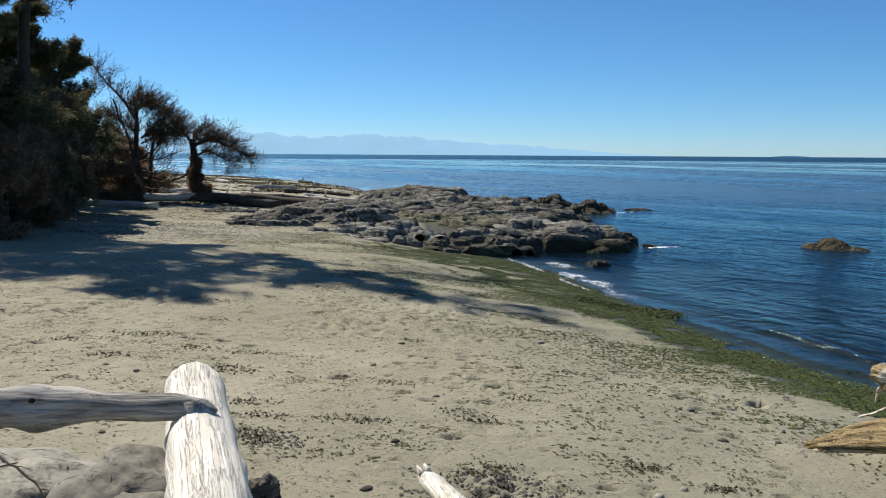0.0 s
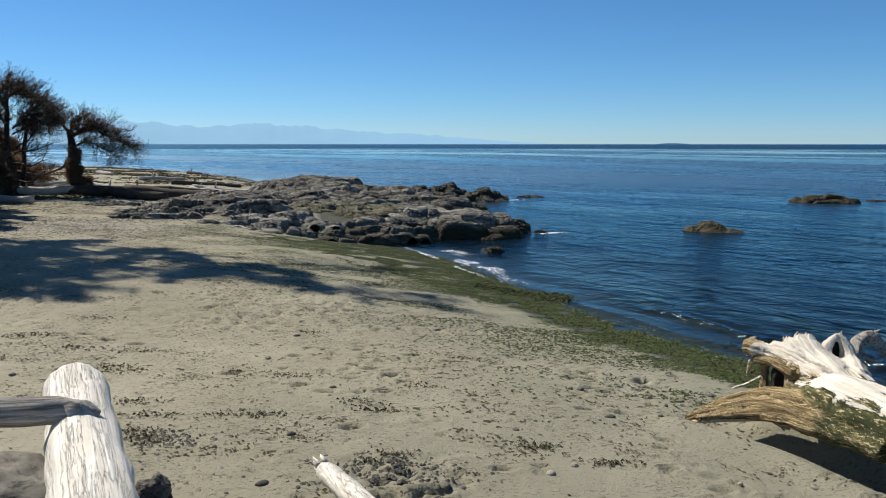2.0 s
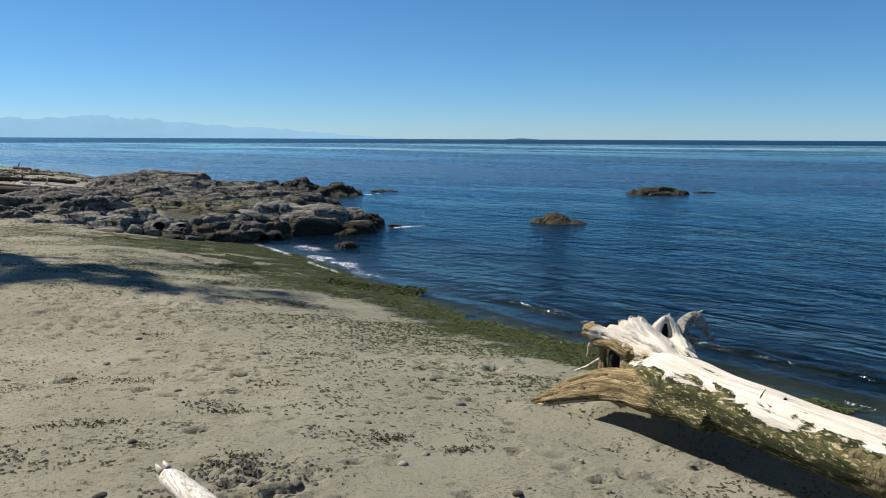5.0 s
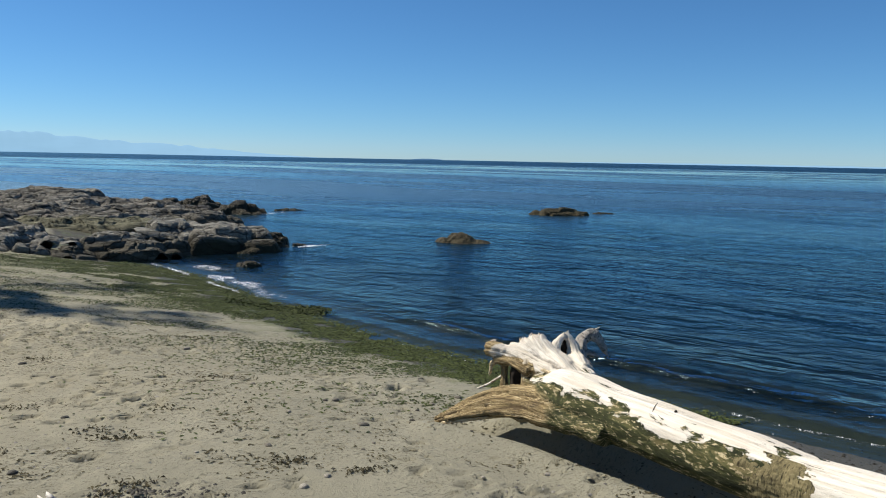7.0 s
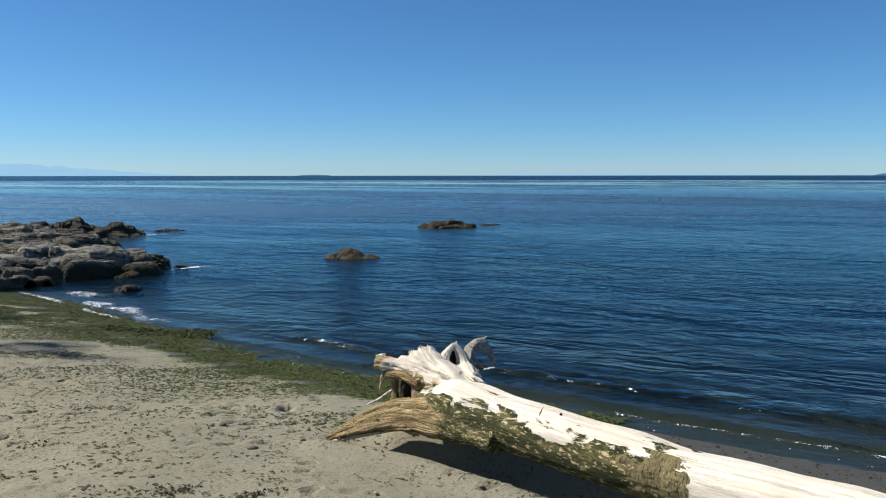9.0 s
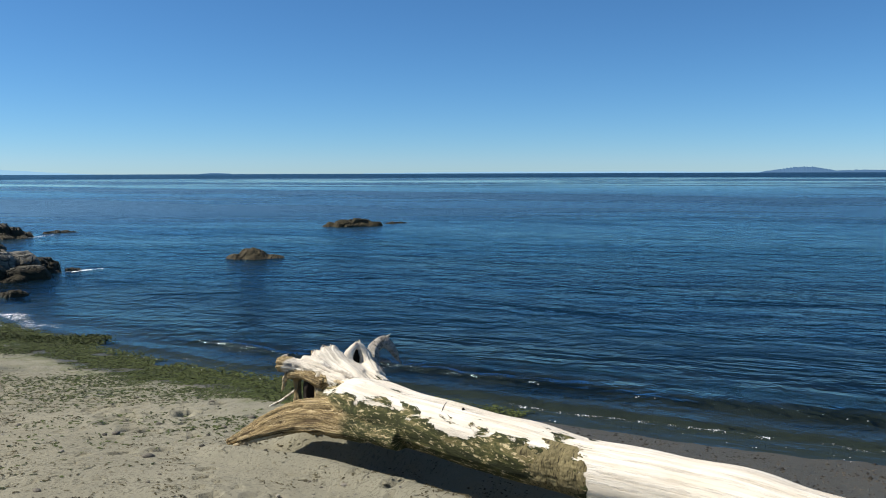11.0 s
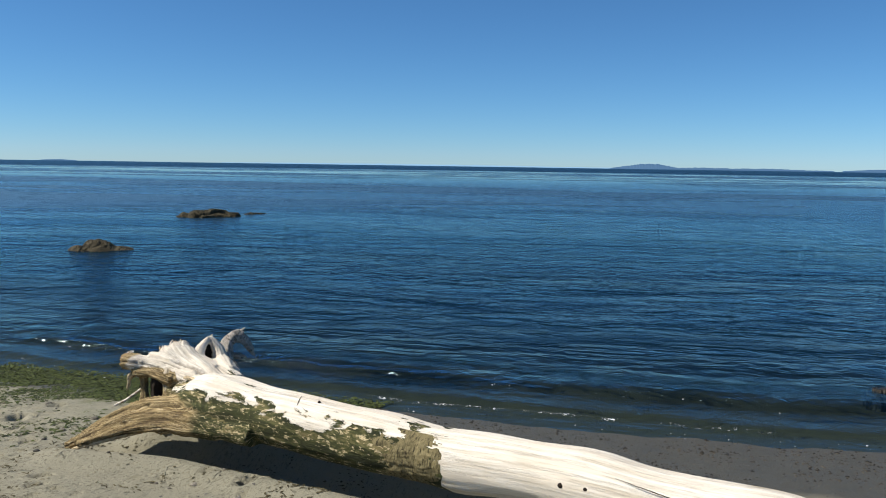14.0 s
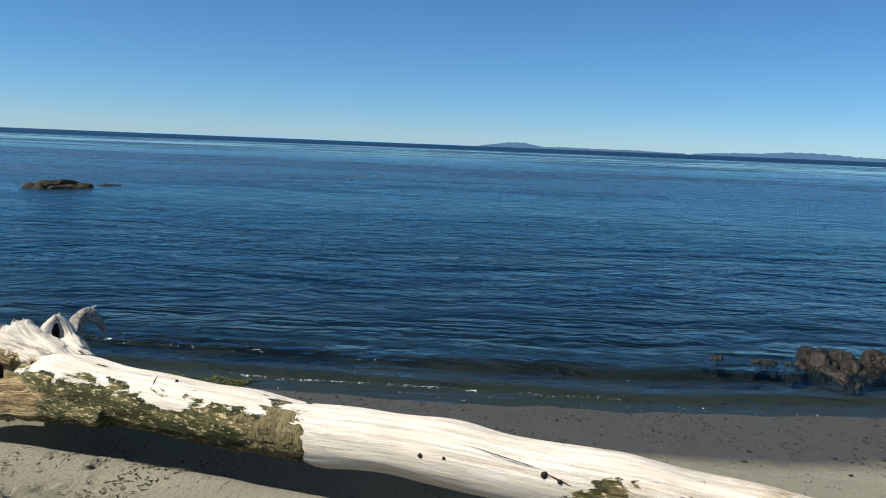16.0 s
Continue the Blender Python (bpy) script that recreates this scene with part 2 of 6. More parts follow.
def water_material():
    m, n, l, b = nodes_of("sea_water")
    out = n["Material Output"]
    geo = n.new("ShaderNodeNewGeometry")
    pos = geo.outputs["Position"]

    def scaled(sx, sy, turn=122):
        mp = n.new("ShaderNodeMapping")
        mp.vector_type = "TEXTURE"
        mp.inputs["Scale"].default_value = (1 / sx, 1 / sy, 1)
        mp.inputs["Rotation"].default_value = (0, 0, radians(turn))
        l.new(pos, mp.inputs[0])
        return mp.outputs[0]

    def ranged(x, a, b, lo, hi):
        r = n.new("ShaderNodeMapRange")
        r.interpolation_type = "SMOOTHSTEP"
        l.new(x, r.inputs[0])
        for k, v in enumerate((a, b, lo, hi)):
            r.inputs[k + 1].default_value = v
        return r.outputs[0]

    def weigh(*pairs):
        total = None
        for x, w in pairs:
            x = math_node(n, l, "MULTIPLY", x, w)
            total = x if total is None else math_node(n, l, "ADD", total, x)
        return total

    far = n.new("ShaderNodeVectorMath")
    far.operation = "LENGTH"
    l.new(pos, far.inputs[0])
    far = far.outputs["Value"]
    # wind: long slicks far out, gusts and cat's paws nearer, a ruffled belt before the horizon
    patch = noise_tex(n, l, scaled(0.010, 0.045), 1.0, 5, 0.62, 0.3)
    wide = noise_tex(n, l, scaled(0.0022, 0.012), 1.0, 4, 0.6, 0.2)
    paws = noise_tex(n, l, scaled(0.07, 0.26), 1.0, 5, 0.62, 0.4)
    gust = weigh((patch, 0.5), (wide, 0.45), (paws, 0.30))
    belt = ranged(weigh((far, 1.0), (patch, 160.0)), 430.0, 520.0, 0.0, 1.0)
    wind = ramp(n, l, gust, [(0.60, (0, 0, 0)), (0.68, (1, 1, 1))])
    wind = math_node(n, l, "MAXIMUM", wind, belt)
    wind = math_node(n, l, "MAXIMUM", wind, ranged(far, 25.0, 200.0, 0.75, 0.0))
    ruffle = weigh((wind, 0.80))
    ruffle = math_node(n, l, "ADD", ruffle, 0.16)
    # three trains of waves, each of many lengths
    h0 = noise_tex(n, l, scaled(0.18, 0.42, 118), 1.0, 3, 0.5, 0.5)
    h1 = noise_tex(n, l, scaled(0.95, 1.65, 126), 1.0, 3, 0.55, 0.7)
    h2 = noise_tex(n, l, scaled(4.0, 5.4, 112), 1.0, 3, 0.55, 0.8)
    h3 = noise_tex(n, l, scaled(13.0, 17.0, 130), 1.0, 3, 0.6, 0.5)
    h = weigh((h0, 0.34), (h1, 0.150), (h2, 0.052), (h3, 0.008))
    depth = attribute(n, "depth")
    h = math_node(n, l, "MULTIPLY", h, math_node(n, l, "MULTIPLY", ruffle, ranged(depth, 0.0, 0.16, 0.22, 1.0)))
    nrm = bump(n, l, h, 1.0, 1.0)
    # painted reflection: gloss colour dimmed where ruffled, near by and in the far belt
    sheen_tint = mix_col(n, l, wind, (0.87, 1.0, 0.98), (0.57, 0.84, 0.93))
    sheen_tint = mix_col(n, l, math_node(n, l, "MULTIPLY", ranged(far, 7.0, 34.0, 0.90, 0.0), ranged(depth, 0.06, 0.30, 0.15, 1.0)), sheen_tint, (0.37, 0.49, 0.60))
    sheen_tint = mix_col(n, l, belt, sheen_tint, (0.16, 0.32, 0.42))
    # body of the water: clear at the edge, dark with depth
    clear = ranged(depth, 0.0, 0.50, 0.0, 1.0)
    body = n.new("ShaderNodeBsdfDiffuse")
    body.inputs["Color"].default_value = (0.003, 0.013, 0.024, 1)
    thin = n.new("ShaderNodeBsdfTransparent")
    thin.inputs["Color"].default_value = (0.62, 0.76, 0.78, 1)
    under = n.new("ShaderNodeMixShader")
    l.new(clear, under.inputs[0])
    l.new(thin.outputs[0], under.inputs[1])
    l.new(body.outputs[0], under.inputs[2])
    gloss = n.new("ShaderNodeBsdfGlossy")
    l.new(math_node(n, l, "ADD", 0.05, math_node(n, l, "MULTIPLY", ranged(far, 6.0, 60.0, 0.04, 0.27), wind)), gloss.inputs["Roughness"])
    l.new(sheen_tint, gloss.inputs["Color"])
    l.new(nrm, gloss.inputs["Normal"])
    fres = n.new("ShaderNodeFresnel")
    fres.inputs["IOR"].default_value = 1.33
    l.new(nrm, fres.inputs["Normal"])
    top = n.new("ShaderNodeMixShader")
    l.new(fres.outputs[0], top.inputs[0])
    l.new(under.outputs[0], top.inputs[1])
    l.new(gloss.outputs[0], top.inputs[2])
    l.new(top.outputs[0], out.inputs["Surface"])
    n.remove(b)
    return m


def driftwood_material(name, bright, grey, stain=0.0, stretch=(1, 1, 1), along=0):
    """Sun-bleached wood: long grain and cracks along the given axis; stain: green algae and bark rests on the flanks."""
    m, n, l, b = nodes_of(name)
    s, s2 = [26.0, 26.0, 26.0], [22.0, 22.0, 22.0]
    s[along], s2[along] = 1.6, 0.25
    v = coords(n, l)
    if stain:      # round the trunk and along it, in metres
        skin = n.new("ShaderNodeCombineXYZ")
        l.new(math_node(n, l, "MULTIPLY", attribute(n, "round_grain"), 0.06), skin.inputs[0])
        l.new(attribute(n, "long_grain"), skin.inputs[1])

    def grained(stretch):
        if not stain:
            return coords(n, l, stretch=stretch)
        mp = n.new("ShaderNodeMapping")
        mp.inputs["Scale"].default_value = stretch
        l.new(skin.outputs[0], mp.inputs[0])
        return mp.outputs[0]

    grain = noise_tex(n, l, grained(tuple(s)), 1.0, 6, 0.65, 0.5)
    crack = noise_tex(n, l, grained(tuple(s2)), 1.0, 8, 0.75, 0.3)
    big = noise_tex(n, l, v, 2.2, 6, 0.65)
    col = mix_col(n, l, ramp(n, l, grain, [(0.3, (0, 0, 0)), (0.6, (1, 1, 1))]), grey, bright)
    col = mix_col(n, l, ramp(n, l, big, [(0.30, (0.5, 0.5, 0.5)), (0.6, (0, 0, 0))]), col, grey)
    line = ramp(n, l, math_node(n, l, "ABSOLUTE", math_node(n, l, "SUBTRACT", crack, 0.5)), [(0.0, (1, 1, 1)), (0.012, (0, 0, 0))])
    col = mix_col(n, l, math_node(n, l, "MULTIPLY", line, 0.32 if stain else 0.55), col, (0.10, 0.075, 0.05))
    rough_h = math_node(n, l, "ADD", grain, math_node(n, l, "MULTIPLY", line, -0.15 if stain else -0.7))
    if stain:
        side, raw, groove_shade = attribute(n, "flank"), attribute(n, "raw"), attribute(n, "groove_shade")
        blot = noise_tex(n, l, grained((9.0, 3.8, 1)), 1.0, 9, 0.68, 0.6)
        f = math_node(n, l, "ADD", math_node(n, l, "MULTIPLY", side, 0.80), math_node(n, l, "MULTIPLY", blot, 1.05))
        f = ramp(n, l, f, [(0.762, (0, 0, 0)), (0.788, (1, 1, 1))])
        # algae in smooth dark sheets, broken by flakes of tan and pale wood
        tone = noise_tex(n, l, grained((13.0, 4.0, 1)), 1.0, 8, 0.66, 0.8)
        flake = noise_tex(n, l, grained((44.0, 17.0, 1)), 1.0, 7, 0.68, 0.4)
        weed = ramp(n, l, tone, [(0.34, (0.016, 0.019, 0.006)), (0.50, (0.048, 0.052, 0.016)), (0.56, (0.105, 0.10, 0.035)), (0.60, (0.16, 0.13, 0.055))])
        mark = math_node(n, l, "ADD", math_node(n, l, "MULTIPLY", flake, 0.75), math_node(n, l, "MULTIPLY", tone, 0.35))
        weed = mix_col(n, l, ramp(n, l, mark, [(0.595, (0, 0, 0)), (0.63, (1, 1, 1))]), weed, ramp(n, l, flake, [(0.45, (0.26, 0.19, 0.085)), (0.62, (0.56, 0.46, 0.27))]))
        col = mix_col(n, l, f, col, weed)
        # raw torn root wood
        lay = n.new("ShaderNodeCombineXYZ")
        l.new(math_node(n, l, "MULTIPLY", attribute(n, "round_grain"), 3.2), lay.inputs[0])
        l.new(math_node(n, l, "MULTIPLY", attribute(n, "long_grain"), 5.0), lay.inputs[1])
        fibre = noise_tex(n, l, lay.outputs[0], 1.0, 7, 0.65, 0.6)
        tan = ramp(n, l, fibre, [(0.36, (0.05, 0.034, 0.015)), (0.47, (0.22, 0.155, 0.068)), (0.56, (0.46, 0.345, 0.17)), (0.67, (0.66, 0.56, 0.37))])
        bare = math_node(n, l, "ADD", raw, math_node(n, l, "MULTIPLY", math_node(n, l, "SUBTRACT", big, 0.5), 0.9))
        col = mix_col(n, l, ramp(n, l, bare, [(0.42, (0, 0, 0)), (0.62, (1, 1, 1))]), col, tan)
        # recesses between the fibres coloured dark: their shade put into the wood's colour
        col = mix_col(n, l, math_node(n, l, "MULTIPLY", groove_shade, 0.9), col, (0.075, 0.05, 0.025))
        rough_h = math_node(n, l, "ADD", rough_h, math_node(n, l, "MULTIPLY", math_node(n, l, "MULTIPLY", flake, f), 1.6))
        rough_h = math_node(n, l, "ADD", rough_h, math_node(n, l, "MULTIPLY", math_node(n, l, "MULTIPLY", fibre, raw), 1.4))
    l.new(col, b.inputs["Base Color"])
    b.inputs["Roughness"].default_value, b.inputs["Specular IOR Level"].default_value = 0.8, 0.25
    l.new(bump(n, l, rough_h, 0.7, 0.012), b.inputs["Normal"])
    return m


def rock_material(name, dark, light, wet=False, tide=0.0):
    m, n, l, b = nodes_of(name)
    v = coords(n, l)
    layers = noise_tex(n, l, coords(n, l, stretch=(0.9, 3.6, 5.0)), 1.3, 9, 0.7, 0.6)
    big, fine = noise_tex(n, l, v, 0.9, 6, 0.6), noise_tex(n, l, v, 9.0, 10, 0.75)
    col = mix_col(n, l, ramp(n, l, layers, [(0.38, (0, 0, 0)), (0.60, (1, 1, 1))]), dark, light)
    col = mix_col(n, l, ramp(n, l, big, [(0.38, (0.40, 0.40, 0.40)), (0.55, (0, 0, 0))]), col, tuple(0.7 * c for c in dark))
    col = mix_col(n, l, ramp(n, l, fine, [(0.35, (0.4, 0.4, 0.4)), (0.58, (0, 0, 0))]), col, tuple(0.6 * c for c in dark))
    bent = n.new("ShaderNodeVectorMath")
    bent.operation = "ADD"
    wob = n.new("ShaderNodeTexNoise")
    l.new(v, wob.inputs["Vector"])
    wob.inputs["Scale"].default_value, wob.inputs["Detail"].default_value = 1.6, 5.0
    l.new(coords(n, l, stretch=(0.9, 2.2, 1.6)), bent.inputs[0])
    l.new(wob.outputs["Color"], bent.inputs[1])
    joint = n.new("ShaderNodeTexVoronoi")
    joint.feature = "DISTANCE_TO_EDGE"
    joint.inputs["Scale"].default_value = 1.5
    l.new(bent.outputs[0], joint.inputs["Vector"])
    line = ramp(n, l, joint.outputs["Distance"], [(0.0, (1, 1, 1)), (0.045, (0, 0, 0))])
    col = mix_col(n, l, math_node(n, l, "MULTIPLY", line, 0.75), col, tuple(0.25 * c for c in dark))
    # weed and barnacle belt by the water line
    geo = n.new("ShaderNodeNewGeometry")
    xyz = n.new("ShaderNodeSeparateXYZ")
    l.new(geo.outputs["Position"], xyz.inputs[0])
    hgt = math_node(n, l, "ADD", xyz.outputs[2], math_node(n, l, "MULTIPLY", math_node(n, l, "SUBTRACT", big, 0.5), 0.5))
    belt = n.new("ShaderNodeMapRange")
    l.new(hgt, belt.inputs[0])
    belt.inputs[1].default_value, belt.inputs[2].default_value = 0.24 + tide, 0.50 + tide
    belt.inputs[3].default_value, belt.inputs[4].default_value = (1.0 if wet or tide else 0.75), 0.0
    col = mix_col(n, l, belt.outputs[0], col, mix_col(n, l, fine, (0.022, 0.020, 0.012), (0.075, 0.062, 0.035)))
    l.new(col, b.inputs["Base Color"])
    b.inputs["Roughness"].default_value = 0.45 if wet else 0.75
    b.inputs["Specular IOR Level"].default_value = 0.15
    h = math_node(n, l, "ADD", layers, math_node(n, l, "MULTIPLY", fine, 0.6))
    h = math_node(n, l, "SUBTRACT", h, math_node(n, l, "MULTIPLY", line, 0.5))
    l.new(bump(n, l, h, 1.0, 0.12), b.inputs["Normal"])
    return m


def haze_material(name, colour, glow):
    """Land so far off that the air before it is brighter than itself; this haze is painted as the land's own glow."""
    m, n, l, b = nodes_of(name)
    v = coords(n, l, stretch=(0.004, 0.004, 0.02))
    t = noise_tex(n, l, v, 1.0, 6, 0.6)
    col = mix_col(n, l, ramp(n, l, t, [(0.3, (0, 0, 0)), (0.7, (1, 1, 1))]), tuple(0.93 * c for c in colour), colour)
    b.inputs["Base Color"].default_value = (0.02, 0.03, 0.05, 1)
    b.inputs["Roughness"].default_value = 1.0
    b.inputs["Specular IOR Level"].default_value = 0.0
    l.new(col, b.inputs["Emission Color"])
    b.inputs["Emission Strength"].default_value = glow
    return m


def leaf_material(name, dark, light):
    """Thin needles: some of the light passes through."""
    m, n, l, b = nodes_of(name)
    g = n.new("ShaderNodeNewGeometry")
    patch = noise_tex(n, l, coords(n, l), 1.5, 4)
    f = math_node(n, l, "ADD", math_node(n, l, "MULTIPLY", g.outputs["Random Per Island"], 0.6), math_node(n, l, "MULTIPLY", patch, 0.5))
    col = ramp(n, l, f, [(0.15, dark), (0.95, light)])
    l.new(col, b.inputs["Base Color"])
    b.inputs["Roughness"].default_value, b.inputs["Specular IOR Level"].default_value = 0.7, 0.15
    t = n.new("ShaderNodeBsdfTranslucent")
    l.new(col, t.inputs["Color"])
    mix = n.new("ShaderNodeMixShader")
    mix.inputs[0].default_value = 0.45
    l.new(b.outputs[0], mix.inputs[1])
    l.new(t.outputs[0], mix.inputs[2])
    l.new(mix.outputs[0], n["Material Output"].inputs["Surface"])
    return m


SAND = sand_material()
WATER = water_material()
BLEACHED = driftwood_material("bleached_driftwood", (0.80, 0.75, 0.655), (0.50, 0.44, 0.355), along=1)
BLEACHED_X = driftwood_material("weathered_branch_wood", (0.52, 0.485, 0.43), (0.13, 0.115, 0.098), along=0)
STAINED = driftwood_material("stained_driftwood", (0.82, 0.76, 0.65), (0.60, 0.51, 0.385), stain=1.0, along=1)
ROOTWOOD = two_tone("weathered_root_wood", (0.28, 0.21, 0.12), (0.72, 0.58, 0.36), 9.0, 0.85, 0.022, 34.0, (2.4, 0.45, 2.4), (0.055, 0.038, 0.016))
PALE_ROOT = two_tone("bleached_root_wood", (0.34, 0.26, 0.16), (0.84, 0.77, 0.66), 7.0, 0.85, 0.016, 40.0, (3.0, 0.5, 1.6), (0.16, 0.10, 0.05))
TAN_ROOT = two_tone("split_tan_root_wood", (0.36, 0.26, 0.13), (0.66, 0.53, 0.33), 6.0, 0.85, 0.012, 34.0, (3.0, 0.5, 2.4), (0.20, 0.13, 0.06))
GREY_ROOT = two_tone("weathered_grey_root_wood", (0.10, 0.085, 0.065), (0.50, 0.455, 0.39), 8.0, 0.85, 0.02, 34.0, (2.4, 0.8, 2.4), (0.05, 0.04, 0.028))
BARK_REST = two_tone("old_bark", (0.06, 0.05, 0.022), (0.30, 0.245, 0.12), 9.0, 0.9, 0.02, 70.0, (1.6, 3.2, 0.8), (0.035, 0.027, 0.012))
# near-black: painted shade in root gaps, also dark knots and cracks
SHADE_AND_KNOT = two_tone("gap_shade_and_knot_wood", (0.008, 0.005, 0.003), (0.03, 0.02, 0.012), 8.0, 0.9, 0.01)
OLD_LOG = two_tone("old_log_wood", (0.03, 0.024, 0.018), (0.10, 0.08, 0.06), 3.0, 0.85, 0.02, 30.0)
GREY_LOG = two_tone("grey_log_wood", (0.30, 0.27, 0.23), (0.55, 0.50, 0.43), 3.0, 0.85, 0.02, 30.0)
ROCK = rock_material("layered_rock", (0.115, 0.108, 0.088), (0.50, 0.472, 0.395))
ROCK_TIDE = rock_material("tide_marked_rock", (0.105, 0.098, 0.08), (0.48, 0.45, 0.375), tide=0.02)
ROCK_DARK = rock_material("dark_bedded_rock", (0.065, 0.06, 0.05), (0.36, 0.335, 0.275))
ROCK_MOSS = rock_material("mossy_rock", (0.085, 0.083, 0.048), (0.26, 0.245, 0.16))
ROCK_BROWN_WET = rock_material("weedy_reef_rock", (0.045, 0.038, 0.02), (0.17, 0.14, 0.075))
ROCK_WET = rock_material("wet_rock", (0.025, 0.022, 0.018), (0.10, 0.088, 0.068), wet=True)
ROCK_BROWN = rock_material("weedy_rock", (0.10, 0.08, 0.045), (0.36, 0.295, 0.18))
STONE = two_tone("grey_boulder_stone", (0.19, 0.175, 0.14), (0.36, 0.335, 0.27), 5.0, 0.85, 0.010, 30.0, spots=(0.10, 0.09, 0.075))
PEBBLE = two_tone("pebble_stone", (0.04, 0.037, 0.03), (0.30, 0.275, 0.23), 4.0, 0.7, 0.004, 60.0, island=0.8)
PEBBLE_WET = two_tone("wet_pebble_stone", (0.006, 0.005, 0.004), (0.085, 0.075, 0.058), 4.0, 0.6, 0.004, 60.0, island=0.8, spec=0.2)
DRY_SAND = two_tone("clod_of_sand", (0.15, 0.135, 0.094), (0.28, 0.255, 0.18), 9.0, 0.95, 0.004, 90.0, spec=0.1)
WEEDY = two_tone("weedy_wet_stone", (0.005, 0.004, 0.002), (0.030, 0.023, 0.012), 9.0, 0.5, 0.03, 40.0, spots=(0.02, 0.017, 0.01))
DARK_STONE = two_tone("dark_boulder_stone", (0.07, 0.06, 0.05), (0.20, 0.18, 0.145), 6.0, 0.85, 0.05, 30.0, (1, 1, 2.5), spots=(0.04, 0.035, 0.03))
STRIPED = two_tone("banded_boulder_stone", (0.085, 0.075, 0.06), (0.26, 0.235, 0.19), 3.0, 0.8, 0.010, 20.0, (1.0, 1.4, 2.6), spots=(0.05, 0.044, 0.036))
COBBLE = two_tone("beach_stone", (0.10, 0.095, 0.085), (0.40, 0.37, 0.31), 30.0, 0.8, 0.004, 90.0)
info = COBBLE.node_tree.nodes.new("ShaderNodeObjectInfo")
shade = ramp(COBBLE.node_tree.nodes, COBBLE.node_tree.links, info.outputs["Random"], [(0.0, (0.25, 0.24, 0.22)), (0.6, (0.7, 0.66, 0.6)), (1.0, (1.5, 1.45, 1.35))])
bsdf = COBBLE.node_tree.nodes["Principled BSDF"]
COBBLE.node_tree.links.new(mix_col(COBBLE.node_tree.nodes, COBBLE.node_tree.links, 1.0, bsdf.inputs["Base Color"].links[0].from_socket, shade, "MULTIPLY"), bsdf.inputs["Base Color"])
WRACK = two_tone("dry_seaweed", (0.022, 0.019, 0.010), (0.12, 0.10, 0.055), 5.0, 0.9, 0.003, 50.0, island=0.6, spec=0.1)
WEED = two_tone("green_seaweed", (0.008, 0.011, 0.003), (0.082, 0.102, 0.024), 4.0, 0.75, 0.003, 50.0, island=0.75, spec=0.2)
BARK = two_tone("tree_bark", (0.022, 0.018, 0.014), (0.065, 0.05, 0.04), 6.0, 0.9, 0.02, 40.0)
NEEDLES = leaf_material("conifer_needles", (0.060, 0.060, 0.030), (0.19, 0.175, 0.095))
DEAD = two_tone("dead_twigs", (0.045, 0.03, 0.022), (0.13, 0.085, 0.06), 3.0, 0.85, 0.003, 30.0, island=0.5)
BROWN_LEAF = leaf_material("browned_needles", (0.11, 0.072, 0.048), (0.32, 0.205, 0.13))
FOAM = two_tone("sea_foam", (0.66, 0.68, 0.70), (0.85, 0.86, 0.86), 9.0, 0.6, 0.01, 70.0)
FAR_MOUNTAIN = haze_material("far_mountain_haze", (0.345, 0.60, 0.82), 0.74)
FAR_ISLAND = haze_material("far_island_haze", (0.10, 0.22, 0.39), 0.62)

# ---------------------------------------------------------------- the lie of the land
SHORE = np.array([(900, -1500), (120, -160), (40, -45), (18, -14), (11.5, -4.6), (8.5, -0.3), (7.5, 1.2), (6.6, 2.8), (5.6, 4.9), (4.4, 7.7),
                  (3.75, 9.1), (3.2, 10.9), (2.65, 13.4), (1.95, 16.4), (0.7, 18.6), (0.3, 22), (-0.8, 30), (-2.0, 38), (-3.5, 46),
                  (-6.2, 56), (-14, 68), (-24, 77), (-40, 88), (-160, 150), (-900, 1500)], float)


def inland(x, y):
    """Metres from the water's edge, positive on land."""
    x, y = np.asarray(x, float), np.asarray(y, float)
    best, sign = np.full(x.shape, 1e9), np.ones(x.shape)
    for (ax, ay), (bx, by) in zip(SHORE[:-1], SHORE[1:]):
        dx, dy = bx - ax, by - ay
        t = np.clip(((x - ax) * dx + (y - ay) * dy) / (dx * dx + dy * dy), 0, 1)
        d = np.hypot(x - ax - t * dx, y - ay - t * dy)
        s = np.where(dx * (y - ay) - dy * (x - ax) > 0, 1.0, -1.0)
        near = d < best - 1e-9
        best, sign = np.where(near, d, best), np.where(near, s, sign)
    return best * sign


def beach(d):
    land = 0.135 * np.clip(d, 0, 3.5) + 0.045 * np.clip(d - 3.5, 0, 5.5) + 0.022 * np.clip(d - 9, 0, 20)
    sea = 0.085 * np.clip(d, -14, 0) + 0.02 * np.clip(d + 14, -200, 0)
    return land + sea


pit_x, pit_y = rng.uniform(-9, 5, 9000), 3.2 + 7 * rng.uniform(0, 1, 9000) ** 1.25
pit_keep = rng.uniform(0, 1, 9000) < smooth(0.46, 0.70, fbm(pit_x * 0.8, pit_y * 0.8, 3, 301)) + 0.05
pits = np.stack([pit_x, pit_y, 0.022 + 0.07 * rng.uniform(0, 1, 9000) ** 2.2, rng.uniform(0.022, 0.068, 9000)], 1)[pit_keep]
CHURNED = (0.35, 4.15)


